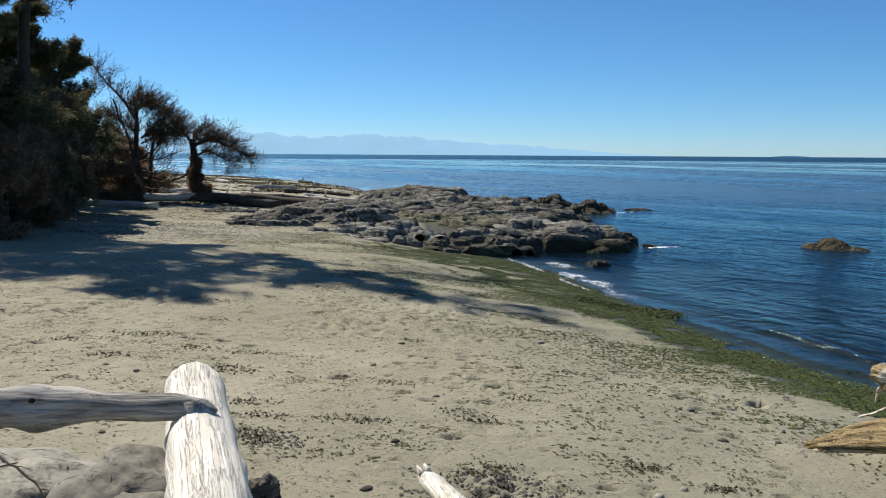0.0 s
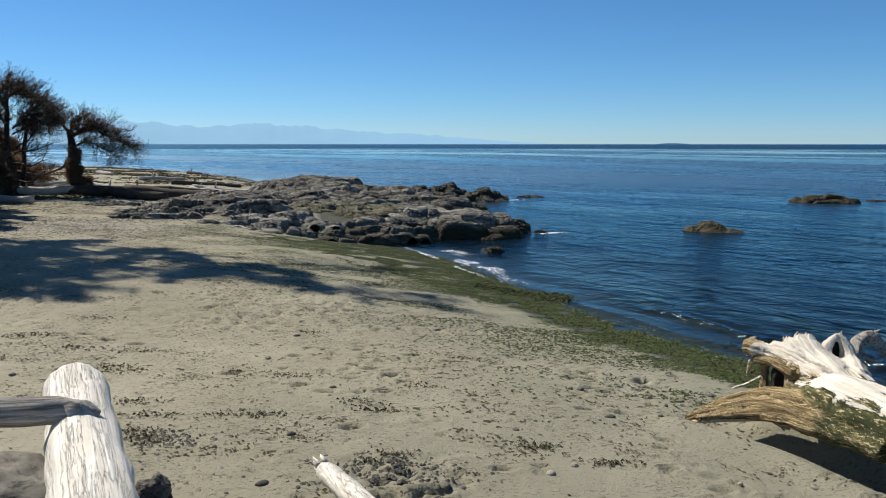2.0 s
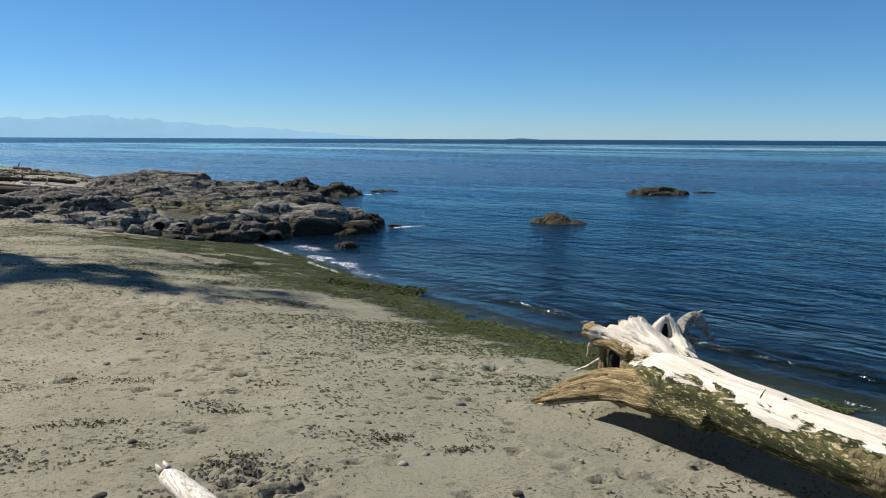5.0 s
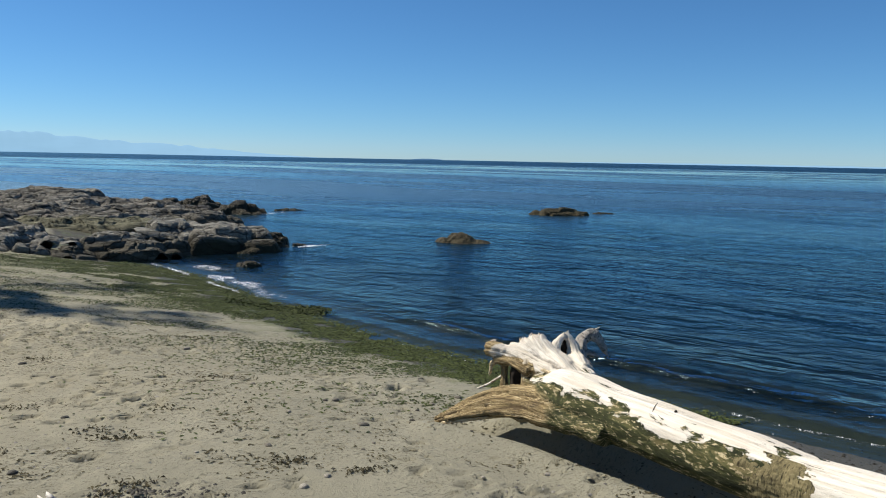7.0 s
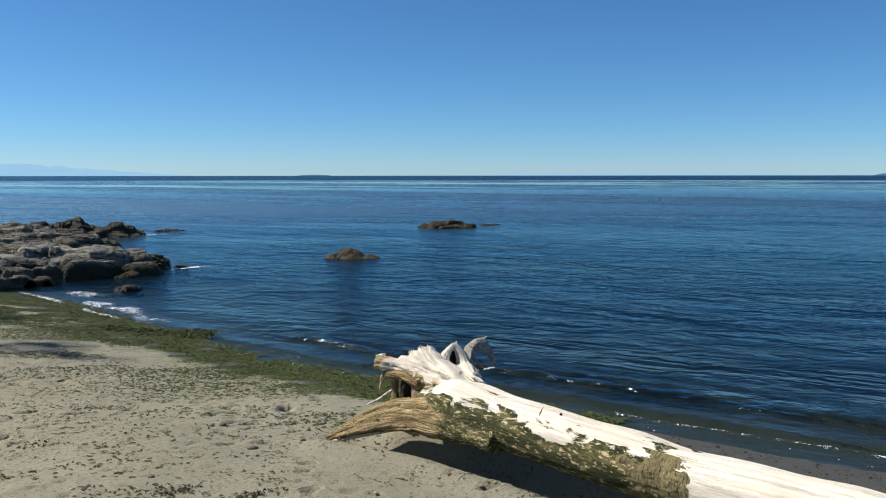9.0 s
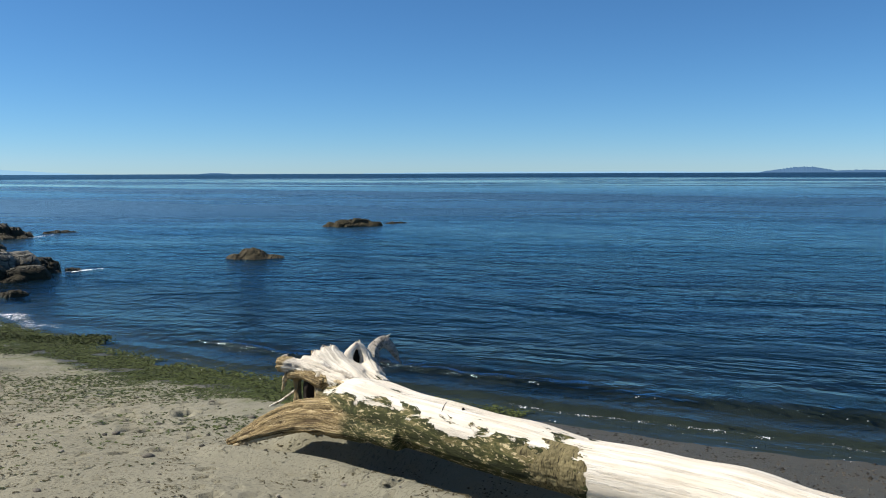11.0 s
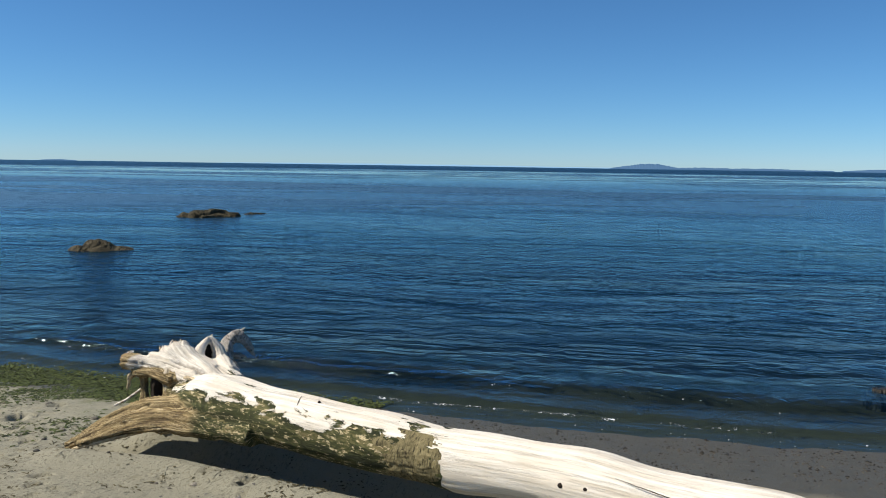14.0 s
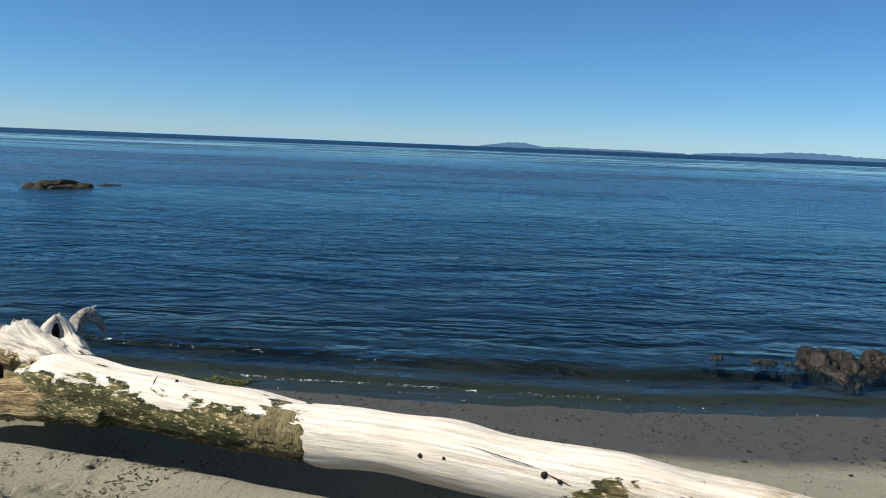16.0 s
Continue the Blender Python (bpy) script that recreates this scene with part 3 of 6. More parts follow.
def relief(x, y, d):
    """Hollows, footprints and tide ripples in the sand."""
    z = 0.10 * (fbm(x * 0.35, y * 0.35, 3, 5) - 0.5) * smooth(0, 3, d)
    z = z + 0.022 * (fbm(x * 2.2, y * 2.2, 4, 11) - 0.5)
    rough = smooth(0.50, 0.68, fbm(x * 0.6 + 3, y * 0.6, 3, 23))
    z = z + 0.045 * rough * (fbm(x * 6.5, y * 6.5, 3, 31) - 0.5) * smooth(0.5, 2.5, d)
    z = z + 0.5 * np.exp(-(((x - 0.3) / 2.6) ** 2 + ((y - 24.0) / 2.6) ** 2)) * smooth(19.8, 22, y)
    c = np.exp(-(((x - CHURNED[0]) / 0.42) ** 2 + ((y - CHURNED[1]) / 0.28) ** 2))
    z = z + c * 0.16 * (fbm(x * 9, y * 9, 4, 41) - 0.45)
    s = (3.1 + (5 - y) * 0.2 - x) * 0.98
    along = smooth(-1.5, 0.0, y) * (1 - smooth(5.0, 5.5, y))
    s = s - 0.32 * smooth(4.3, 5.2, y)
    z = z + along * (0.075 * np.exp(-((s - 0.37) / 0.17) ** 2) - 0.13 * (1 - smooth(0.06, 0.30, s)) * smooth(-0.30, -0.05, s) + 0.20 * np.exp(-((s + 0.42) / 0.20) ** 2))
    return z


def ground_z(x, y):
    x, y = np.asarray(x, float), np.asarray(y, float)
    d = inland(x, y)
    return beach(d) + relief(x, y, d)


def gz(x, y):
    return float(ground_z(np.array([x]), np.array([y]))[0])


def graded(fine_a, fine_b, step, far, growth=1.18):
    out = list(np.arange(fine_a, fine_b, step))
    s, p = step, fine_b
    while p < far:
        out.append(p)
        s *= growth
        p += s
    out.append(far)
    s, p, low = step, fine_a, []
    while p > -far:
        s *= growth
        p -= s
        low.append(p)
    return np.array(sorted(low) + out)


gx = graded(-6.5, 5.5, 0.032, 4800)
gy = np.concatenate([graded(2.6, 8.0, 0.026, 4800)])
gy = np.array(sorted(set(np.round(np.concatenate([gy[gy < 8.0], np.arange(8.0, 12, 0.05), np.arange(12, 24, 0.09), np.arange(24, 60, 0.6), gy[gy > 60]]), 4))))
GX, GY = np.meshgrid(gx, gy, indexing="ij")
GD = inland(GX, GY)
GZ = beach(GD) + relief(GX, GY, GD)
for px, py, pr, ph in pits:
    i0, i1 = np.searchsorted(gx, (px - 3 * pr, px + 3 * pr))
    j0, j1 = np.searchsorted(gy, (py - 2 * pr, py + 2 * pr))
    q = ((GX[i0:i1, j0:j1] - px) / pr) ** 2 + ((GY[i0:i1, j0:j1] - py) / (0.6 * pr)) ** 2
    GZ[i0:i1, j0:j1] += ph * (0.35 * np.exp(-(np.sqrt(q) - 1.3) ** 2 * 5) - np.exp(-q))
GZ = np.where(np.hypot(GX, GY) > 1500, np.minimum(GZ, -1.0), GZ)
ground = solid("ground", np.stack([GX, GY, GZ], -1).reshape(-1, 3), grid_faces(len(gx), len(gy)), SAND)
tagged(ground, "grey-brown beach sand, trodden and littered, wet by the water", "beach", kind="structure")
for key, val in (("shore", GD * (1 + 0.9 * smooth(4.5, 7.0, GY))), ("algae", smooth(-0.3, 0.2, GD) * (1 - smooth(1.0, 1.9, GD) * (1 - smooth(9.5, 13.5, GY) * (1 - smooth(3.0, 5.5, GD)))) * smooth(5.0, 6.5, GY) * (1 - smooth(19, 24, GY)) + 0.85 * smooth(20.2, 21, GY) * (1 - smooth(26, 28, GY)) * smooth(-3.2, -1.5, GX))):
    at = ground.data.attributes.new(key, "FLOAT", "POINT")
    at.data.foreach_set("value", np.clip(val, -50, 50).astype(np.float32).ravel())

# ---------------------------------------------------------------- the sea
ang = np.radians(np.concatenate([np.linspace(-40, 100, 460), np.linspace(104, 316, 36)]))
rad = np.concatenate([3.0 * (900 / 3.0) ** np.linspace(0, 1, 470), np.geomspace(930, 4900, 30)])
AA, RR = np.meshgrid(ang, rad, indexing="ij")
WX, WY = np.sin(AA) * RR, np.cos(AA) * RR
WD = inland(WX, WY)
calm = 1 - smooth(-3.0, 0.0, WD)
fade = 1 - smooth(60, 140, RR)
ca, sa = math.cos(radians(122)), math.sin(radians(122))
UU, VV = WX * ca + WY * sa, -WX * sa + WY * ca
WZ = fade * calm * (0.05 * (fbm(UU * 0.16, VV * 0.42, 3, 3) - 0.5) + 0.016 * (fbm(UU * 0.9, VV * 1.9, 2, 9) - 0.5)) + 0.005 * (fbm(WX * 3, WY * 3, 2, 13) - 0.5) * fade
# a low swell about to break along the strand, steeper on its landward side, and a smaller one before it
run = WD + 0.5 * (fbm(WX * 0.5, WY * 0.5, 3, 77) - 0.5) + 0.10 * (fbm(WX * 3.0, WY * 3.0, 2, 78) - 0.5)
breaker = smooth(-2.1, -1.30, run) * (1 - smooth(-1.28, -1.08, run)) * smooth(0.30, 0.55, fbm(WX * 0.22, WY * 0.22, 2, 79) + 0.12) * smooth(-6, -1, WY) * (1 - smooth(9.5, 12.5, WY))
lap = smooth(-0.95, -0.50, run) * (1 - smooth(-0.48, -0.36, run)) * (1 - smooth(11, 14, WY))
WZ = WZ + 0.075 * breaker + 0.022 * lap
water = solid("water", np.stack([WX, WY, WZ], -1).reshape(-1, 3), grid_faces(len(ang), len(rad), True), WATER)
tagged(water, "dark blue sea with small ripples and paler calm streaks", "sea", kind="structure")
at = water.data.attributes.new("depth", "FLOAT", "POINT")
at.data.foreach_set("value", np.clip(WZ - beach(WD), -1, 20).astype(np.float32).ravel())

# ---------------------------------------------------------------- far land


def ridge(name, az0, az1, heights, dist, deep, material, label, category, seed):
    """A chain of hills: heights in metres at even steps of bearing."""
    n, m = 240, 10
    az = np.radians(np.linspace(az0, az1, n))
    h = np.interp(np.linspace(0, 1, n), np.linspace(0, 1, len(heights)), heights)
    h = h * (1 + 0.36 * (fbm(np.arange(n) * 0.22, np.full(n, seed * 1.0), 5, seed) - 0.5))
    verts = []
    for k in range(n):
        for j in range(m):
            s = j / (m - 1)
            r = dist + deep * s
            z = h[k] * math.sin(math.pi * min(1, 0.5 * s / 0.6)) if s <= 0.6 else h[k] * (1 - (s - 0.6) / 0.4)
            verts.append((math.sin(az[k]) * r, math.cos(az[k]) * r, z - 3))
    return tagged(solid(name, verts, grid_faces(n, m), material), label, category, kind="structure")


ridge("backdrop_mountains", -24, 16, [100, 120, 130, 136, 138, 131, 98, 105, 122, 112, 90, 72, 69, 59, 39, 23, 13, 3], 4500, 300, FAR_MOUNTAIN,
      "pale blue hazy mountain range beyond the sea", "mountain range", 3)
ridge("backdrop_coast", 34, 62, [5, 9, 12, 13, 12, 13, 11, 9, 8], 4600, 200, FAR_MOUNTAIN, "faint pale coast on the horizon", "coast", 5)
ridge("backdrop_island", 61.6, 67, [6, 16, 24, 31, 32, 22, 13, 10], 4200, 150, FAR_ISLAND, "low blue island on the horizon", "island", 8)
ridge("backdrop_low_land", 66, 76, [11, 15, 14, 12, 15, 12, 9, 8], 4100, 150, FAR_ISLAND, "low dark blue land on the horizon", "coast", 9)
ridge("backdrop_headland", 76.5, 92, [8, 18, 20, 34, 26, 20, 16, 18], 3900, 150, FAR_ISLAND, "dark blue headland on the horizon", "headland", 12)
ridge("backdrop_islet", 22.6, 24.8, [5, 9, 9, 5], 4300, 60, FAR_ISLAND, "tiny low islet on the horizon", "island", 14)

# ---------------------------------------------------------------- rocks


def ridged(x, y, octaves, seed):
    total, amp = 0.0, 1.0
    for k in range(octaves):
        total = total + amp * (1 - np.abs(2 * value_noise(x * 2 ** k, y * 2 ** k, seed + 7 * k) - 1))
        amp *= 0.5
    return total / 2


def outcrop(name, cx, cy, rx, ry, turn, height, seed, material, label, base=None, group="", size=(0.36, 0.22), dip=(0.0, 0.10), flat=2.6, n=100, m=80, relief=1.0, drop=0.16, bed=0.075, worn=(3.0, 8.0)):
    """A rock hump of worn blocks that shoulder one another, with open cracks between them; size: half a block's length and width; dip: slope of the beds."""
    r_ = np.random.default_rng(seed)

    def envelope(x, y):
        warp = 0.45 * (fbm(x * 1.0 / rx + seed, y * 1.0 / ry, 3, seed) - 0.5)
        q = np.hypot(x / rx * (1 + warp), y / ry * (1 - warp)) + 0.25 * (fbm(x * 1.4, y * 1.8 + seed, 3, seed + 3) - 0.5)
        return height * np.clip(1 - np.abs(q) ** flat, -1.2, 1) * (0.82 + 0.36 * fbm(x * 0.9, y * 1.1, 3, seed + 9))

    lx, ly = np.meshgrid(np.linspace(-1.25, 1.25, n) * rx, np.linspace(-1.25, 1.25, m) * ry, indexing="ij")
    env = envelope(lx, ly)
    wx = lx + 0.16 * size[0] * 2 * (fbm(lx * 2.2, ly * 2.2, 3, seed + 41) - 0.5)
    wy = ly + 0.16 * size[0] * 2 * (fbm(lx * 2.2 + 9, ly * 2.2, 3, seed + 43) - 0.5)
    h = env - 0.9 * drop
    nx, ny = max(2, int(round(2 * rx / (size[0] * 1.5)))), max(2, int(round(2 * ry / (size[1] * 1.5))))
    for i in range(nx):
        for j in range(ny):
            px = ((i + 0.5 + 0.5 * (j % 2) + r_.uniform(-0.3, 0.3)) / (nx + 0.5) * 2 - 1) * rx
            py = ((j + 0.5 + r_.uniform(-0.3, 0.3)) / ny * 2 - 1) * ry
            a, b, c = size[0] * r_.uniform(0.75, 1.55), size[1] * r_.uniform(0.75, 1.45), r_.uniform(-0.3, 0.3)
            tx, ty, up, k = dip[0] + 0.14 * r_.normal(), dip[1] + 0.14 * r_.normal(), r_.uniform(-0.7, 0.45), r_.uniform(*worn)
            top = float(envelope(np.array([px]), np.array([py]))[0])
            if top < -0.25 * height:
                continue
            u, v = (wx - px) * math.cos(c) + (wy - py) * math.sin(c), -(wx - px) * math.sin(c) + (wy - py) * math.cos(c)
            block = top + 0.22 * relief * min(height, 0.6) * up + relief * (tx * u + ty * v) - drop * ((np.abs(u) / a) ** k + (np.abs(v) / b) ** k)
            h = np.maximum(h, block)
    inside = smooth(-0.3, 0.2, env / height)
    slant = 0.3 * lx + ly
    # beds: treads and small risers across the blocks
    lean = 0.10 * lx + 0.16 * ly + 0.10 * (fbm(lx * 1.3, ly * 1.6, 3, seed + 21) - 0.5)
    step = bed * (0.7 + 0.6 * fbm(lx * 0.5, ly * 0.5, 2, seed + 23))
    q = (h + lean) / step
    tread = (np.floor(q) + smooth(0.55, 1.0, q % 1.0)) * step - lean
    h = h + 0.8 * inside * (tread - h)
    # joints that cut the blocks, chips and grit
    cut = np.abs(fbm(lx * 1.7 + 5, slant * 2.6, 3, seed + 61) - 0.5)
    cut2 = np.abs(fbm(lx * 2.8 + 1, ly * 1.9 + 7, 3, seed + 63) - 0.5)
    h = h - inside * relief * (0.09 * np.exp(-(cut / 0.016) ** 2) + 0.06 * np.exp(-(cut2 / 0.014) ** 2))
    h = h + inside * (0.075 * (ridged(lx * 1.4, slant * 4.6, 4, seed + 51) - 0.62) * relief + 0.06 * (fbm(lx * 4.2, ly * 5.0, 4, seed + 31) - 0.5))
    h = np.maximum(h, -0.5)
    push = 0.10 * size[0] * (fbm(lx * 2.4, h * 5.0, 3, seed + 13) - 0.5)
    ob = solid(name, np.stack([lx + push, ly + push, h], -1).reshape(-1, 3), grid_faces(n, m), material)
    ob.location = (cx, cy, gz(cx, cy) if base is None else base)
    ob.rotation_euler = (0, 0, radians(turn))
    return tagged(ob, label, "rock", group)


R = "shore rock outcrop"
L_NEAR = "worn grey shore rock with lit top and shaded face"
L_WET = "dark wet rock with weed at the water's edge"
L_BED = "dark bedded rock ledges rising from the sand"
# near row along the sand's edge
outcrop("shore_rock", -2.35, 19.75, 0.98, 0.72, -4, 0.46, 3, ROCK, "smooth grey rock block with a dark shaded face on the sand", group=R, base=0.22, size=(0.50, 0.36), flat=3.2, drop=0.20, relief=0.6, bed=0.12)
outcrop("shore_rock", -2.95, 19.35, 0.40, 0.24, 6, 0.17, 4, ROCK, "low rounded grey rock beside a larger block", group=R, base=0.24, size=(0.26, 0.18))
outcrop("shore_rock", -1.38, 19.15, 0.34, 0.24, -6, 0.16, 30, ROCK, "low rounded grey rock at the sand's edge", group=R, base=0.14, size=(0.22, 0.15))
outcrop("shore_rock", -0.82, 19.12, 0.42, 0.32, -8, 0.30, 31, ROCK, "rounded grey rock at the sand's edge", group=R, base=0.10, size=(0.26, 0.2))
outcrop("shore_rock", -0.12, 19.02, 0.48, 0.32, 8, 0.27, 32, ROCK, "rounded grey rock at the water's edge", group=R, base=0.06, size=(0.24, 0.18))
outcrop("shore_rock", -0.34, 19.75, 0.52, 0.42, -10, 0.50, 5, ROCK, "upright pale grey rock with a rounded top", group=R, base=0.15, size=(0.24, 0.26), flat=3.6)
outcrop("shore_rock", -1.30, 21.0, 0.72, 0.55, -4, 0.42, 33, ROCK, "pale broken grey rocks between the ledges", group=R, base=0.26, size=(0.24, 0.18))
outcrop("shore_rock", 1.12, 19.42, 1.08, 0.50, 3, 0.46, 6, ROCK_DARK, "dark layered rock slab with stepped face at the water", group=R, base=0.0, size=(0.48, 0.17), dip=(0.02, 0.2))
outcrop("shore_rock", 0.95, 20.25, 1.20, 0.62, 3, 0.44, 10, ROCK, L_NEAR, group=R, base=0.12, size=(0.36, 0.2))
outcrop("shore_rock", 2.35, 21.05, 0.88, 0.72, 10, 0.58, 7, ROCK, "smooth grey rock dome above the water", group=R, base=0.14, size=(0.50, 0.34), flat=3.0)
outcrop("shore_rock", 2.10, 20.15, 0.50, 0.36, 10, 0.34, 34, ROCK_TIDE, "rounded grey rock at a larger rock's foot", group=R, base=0.10, size=(0.26, 0.18))
outcrop("shore_rock", 3.48, 20.40, 1.10, 0.82, -8, 0.70, 8, ROCK_TIDE, "broad grey rock with dark weedy foot in the water", group=R, base=-0.02, size=(0.44, 0.30), flat=3.0)
outcrop("shore_rock", 4.75, 21.10, 0.66, 0.50, 0, 0.42, 9, ROCK_WET, L_WET, group=R, base=-0.05, size=(0.2, 0.16))
outcrop("shore_rock", 4.30, 20.45, 0.30, 0.26, 0, 0.24, 36, ROCK_WET, L_WET, group=R, base=-0.05, size=(0.16, 0.13))
BED = dict(group=R, n=140, m=130, drop=0.11, relief=0.9, bed=0.09)
# bedded ledges on the landward side
outcrop("shore_rock", -3.05, 22.3, 1.65, 1.15, 8, 0.50, 12, ROCK_DARK, "dark brown bedded rock hump with split ledges", base=0.42, size=(0.62, 0.15), dip=(0.10, -0.10), flat=1.9, **BED)
outcrop("shore_rock", -4.75, 20.75, 1.05, 0.75, 12, 0.34, 13, ROCK_DARK, "low bedded rock ledge tilted in the sand", base=0.44, size=(0.5, 0.13), dip=(0.10, -0.05), **BED)
outcrop("shore_rock", -4.6, 22.6, 1.3, 0.9, 10, 0.38, 37, ROCK_DARK, L_BED, base=0.46, size=(0.6, 0.15), dip=(0.1, -0.08), **BED)
outcrop("shore_rock", -3.2, 25.2, 1.9, 1.0, -4, 0.36, 14, ROCK_DARK, L_BED, base=0.45, size=(0.6, 0.18), **BED)
outcrop("shore_rock", -6.4, 24.2, 1.5, 0.7, 8, 0.16, 38, ROCK_DARK, "low bedded rock ledge in the sand", base=0.56, size=(0.5, 0.14), **BED)
outcrop("shore_rock", 0.3, 23.6, 2.3, 1.2, 4, 0.22, 35, ROCK_MOSS, "low olive mossy rock shelf between the ridges", base=gz(0.3, 23.6) - 0.06, size=(0.6, 0.24), **BED)
# back ridge
outcrop("shore_rock", -1.2, 33.8, 2.1, 1.5, 4, 0.52, 16, ROCK_DARK, "long grey bedded rock ridge behind the sand pocket", base=0.52, size=(0.6, 0.26), **BED)
outcrop("shore_rock", -1.0, 29.6, 2.4, 1.5, 2, 0.36, 15, ROCK_DARK, L_BED, base=0.44, size=(0.6, 0.22), **BED)
outcrop("shore_rock", 1.8, 30.2, 2.2, 1.5, -4, 0.58, 17, ROCK_DARK, "dark broken rock ridge above the water", base=0.20, size=(0.42, 0.24), **BED)
outcrop("shore_rock", 0.9, 26.9, 2.2, 0.8, -5, 0.34, 39, ROCK_DARK, L_BED, base=0.22, size=(0.55, 0.18), **BED)
outcrop("shore_rock", 3.1, 28.2, 2.0, 0.95, -8, 0.52, 18, ROCK_DARK, L_WET, base=0.04, size=(0.42, 0.2), **BED)
outcrop("shore_rock", 4.0, 30.6, 1.1, 0.8, 6, 0.56, 19, ROCK_WET, L_WET, base=0.0, size=(0.3, 0.22), group=R)
outcrop("shore_rock", 5.1, 36.6, 0.80, 0.6, 0, 0.66, 20, ROCK_WET, L_WET, group=R, base=-0.05, size=(0.3, 0.24))
outcrop("shore_rock", 3.9, 36.8, 0.85, 0.6, 0, 0.50, 21, ROCK_WET, L_WET, group=R, base=-0.05, size=(0.3, 0.24))
outcrop("shore_rock", -3.8, 27.8, 1.9, 1.0, 0, 0.22, 22, ROCK_DARK, L_BED, base=0.53, size=(0.6, 0.2), **BED)
# out in the water
outcrop("sea_rock", 6.15, 33.2, 1.0, 0.65, 5, 0.56, 24, ROCK_WET, "dark wet rock standing in the sea", base=-0.05, group="rocks in the sea", size=(0.3, 0.24))
outcrop("sea_rock", 8.6, 34.6, 0.60, 0.3, 0, 0.18, 25, ROCK_WET, "small dark wet rock barely above the sea", base=-0.05, group="rocks in the sea", size=(0.2, 0.14))
outcrop("sea_rock", 10.4, 20.6, 0.72, 0.50, 8, 0.46, 26, ROCK_BROWN, "rounded brown weedy boulder standing in the sea", base=-0.06, group="rocks in the sea", flat=1.8, size=(0.36, 0.28), drop=0.18, bed=0.05, worn=(2.0, 3.2))
outcrop("sea_rock", 20.1, 30.1, 1.50, 0.7, -10, 0.40, 27, ROCK_BROWN_WET, "long low brown reef just above the sea", base=-0.05, group="rocks in the sea", flat=2.0, size=(0.3, 0.22))
outcrop("sea_rock", 22.5, 30.4, 0.7, 0.25, 0, 0.10, 28, ROCK_WET, "low dark rock awash in the sea", base=-0.03, group="rocks in the sea", size=(0.2, 0.14))
outcrop("sea_rock", 3.43, 17.15, 0.26, 0.16, 0, 0.13, 29, ROCK_WET, "small dark rock awash in the shallows", base=-0.02, group="rocks in the sea", n=30, m=24, size=(0.14, 0.1))
outcrop("sea_rock", 5.55, 20.9, 0.18, 0.10, 0, 0.10, 40, ROCK_WET, "small dark rock awash in the shallows", base=-0.02, group="rocks in the sea", n=30, m=24, size=(0.12, 0.1))
SHALLOWS = [(10.15, 0.55, 0.34, 0.22, 0.26), (10.25, 0.20, 0.30, 0.22, 0.20), (9.75, 0.42, 0.26, 0.16, 0.15), (9.85, 0.85, 0.24, 0.15, 0.13), (9.70, 1.10, 0.16, 0.11, 0.10), (10.45, -0.05, 0.30, 0.2, 0.22),
            (9.95, 0.05, 0.24, 0.15, 0.14), (9.55, 0.72, 0.13, 0.09, 0.08), (9.60, 1.62, 0.15, 0.09, 0.09), (10.6, 0.45, 0.26, 0.17, 0.16), (9.50, 0.20, 0.14, 0.1, 0.08)]
for k, (x, y, a, b, h) in enumerate(SHALLOWS):
    outcrop("shallows_rock", x, y, a, b, 25 * k, h, 40 + k, WEEDY, "wet dark brown weedy rock standing in clear shallows", base=-0.03, group="rocks in the shallows", n=56, m=44, size=(0.42 * a, 0.42 * b), drop=0.07, bed=0.035)

# ---------------------------------------------------------------- the big driftwood log with its roots
AX = lambda y: 3.1 + (5 - y) * 0.2
log = thing("driftwood_log", (3.1, 5.0, 0.0), "huge bleached driftwood log with torn roots and green-stained flank", "driftwood log")
LO = Vector((3.1, 5.0, 0.0))


def fused(pieces, size, rounds=2):
    """One skin over overlapping closed pieces."""
    v, f = merge(pieces)
    me = mesh_of("skin", v, f)
    ob = new("skin", me)
    mod = ob.modifiers.new("skin", "REMESH")
    mod.mode, mod.voxel_size, mod.adaptivity = "VOXEL", size, 0.0
    bpy.context.view_layer.update()
    got = bpy.data.meshes.new_from_object(ob.evaluated_get(bpy.context.evaluated_depsgraph_get()))
    co = np.zeros(len(got.vertices) * 3)
    got.vertices.foreach_get("co", co)
    co = co.reshape(-1, 3)
    ed = np.zeros(len(got.edges) * 2, np.int64)
    got.edges.foreach_get("vertices", ed)
    ed = ed.reshape(-1, 2)
    faces = np.zeros(len(got.loops), np.int64)
    got.loops.foreach_get("vertex_index", faces)
    count = np.bincount(ed.ravel(), minlength=len(co))[:, None]
    for _ in range(rounds):
        near = np.zeros_like(co)
        np.add.at(near, ed[:, 0], co[ed[:, 1]])
        np.add.at(near, ed[:, 1], co[ed[:, 0]])
        co = 0.5 * co + 0.5 * near / count
    bpy.data.objects.remove(ob)
    bpy.data.meshes.remove(me)
    bpy.data.meshes.remove(got)
    return co, faces.reshape(-1, 4), ed


ys = np.linspace(4.80, -2.6, 170)
pts = [Vector((AX(y), y, 0.735 - 0.03 * smooth(4.2, 2.6, y) + 0.03 * math.exp(-((y - 1.95) / 0.5) ** 2) - 0.075 * max(0, 0.9 - y) ** 1.1)) - LO for y in ys]
rad_ = [0.185 + 0.012 * math.exp(-((4.45 - y) / 0.28) ** 2) - 0.012 * smooth(3.4, 2.7, y) - 0.085 * smooth(4.5, 4.8, y) for y in ys]
v, f = tube(pts, rad_, 44, 0.12, 2.6, 4)
AXIS = np.array([tuple(p) for p in pts])


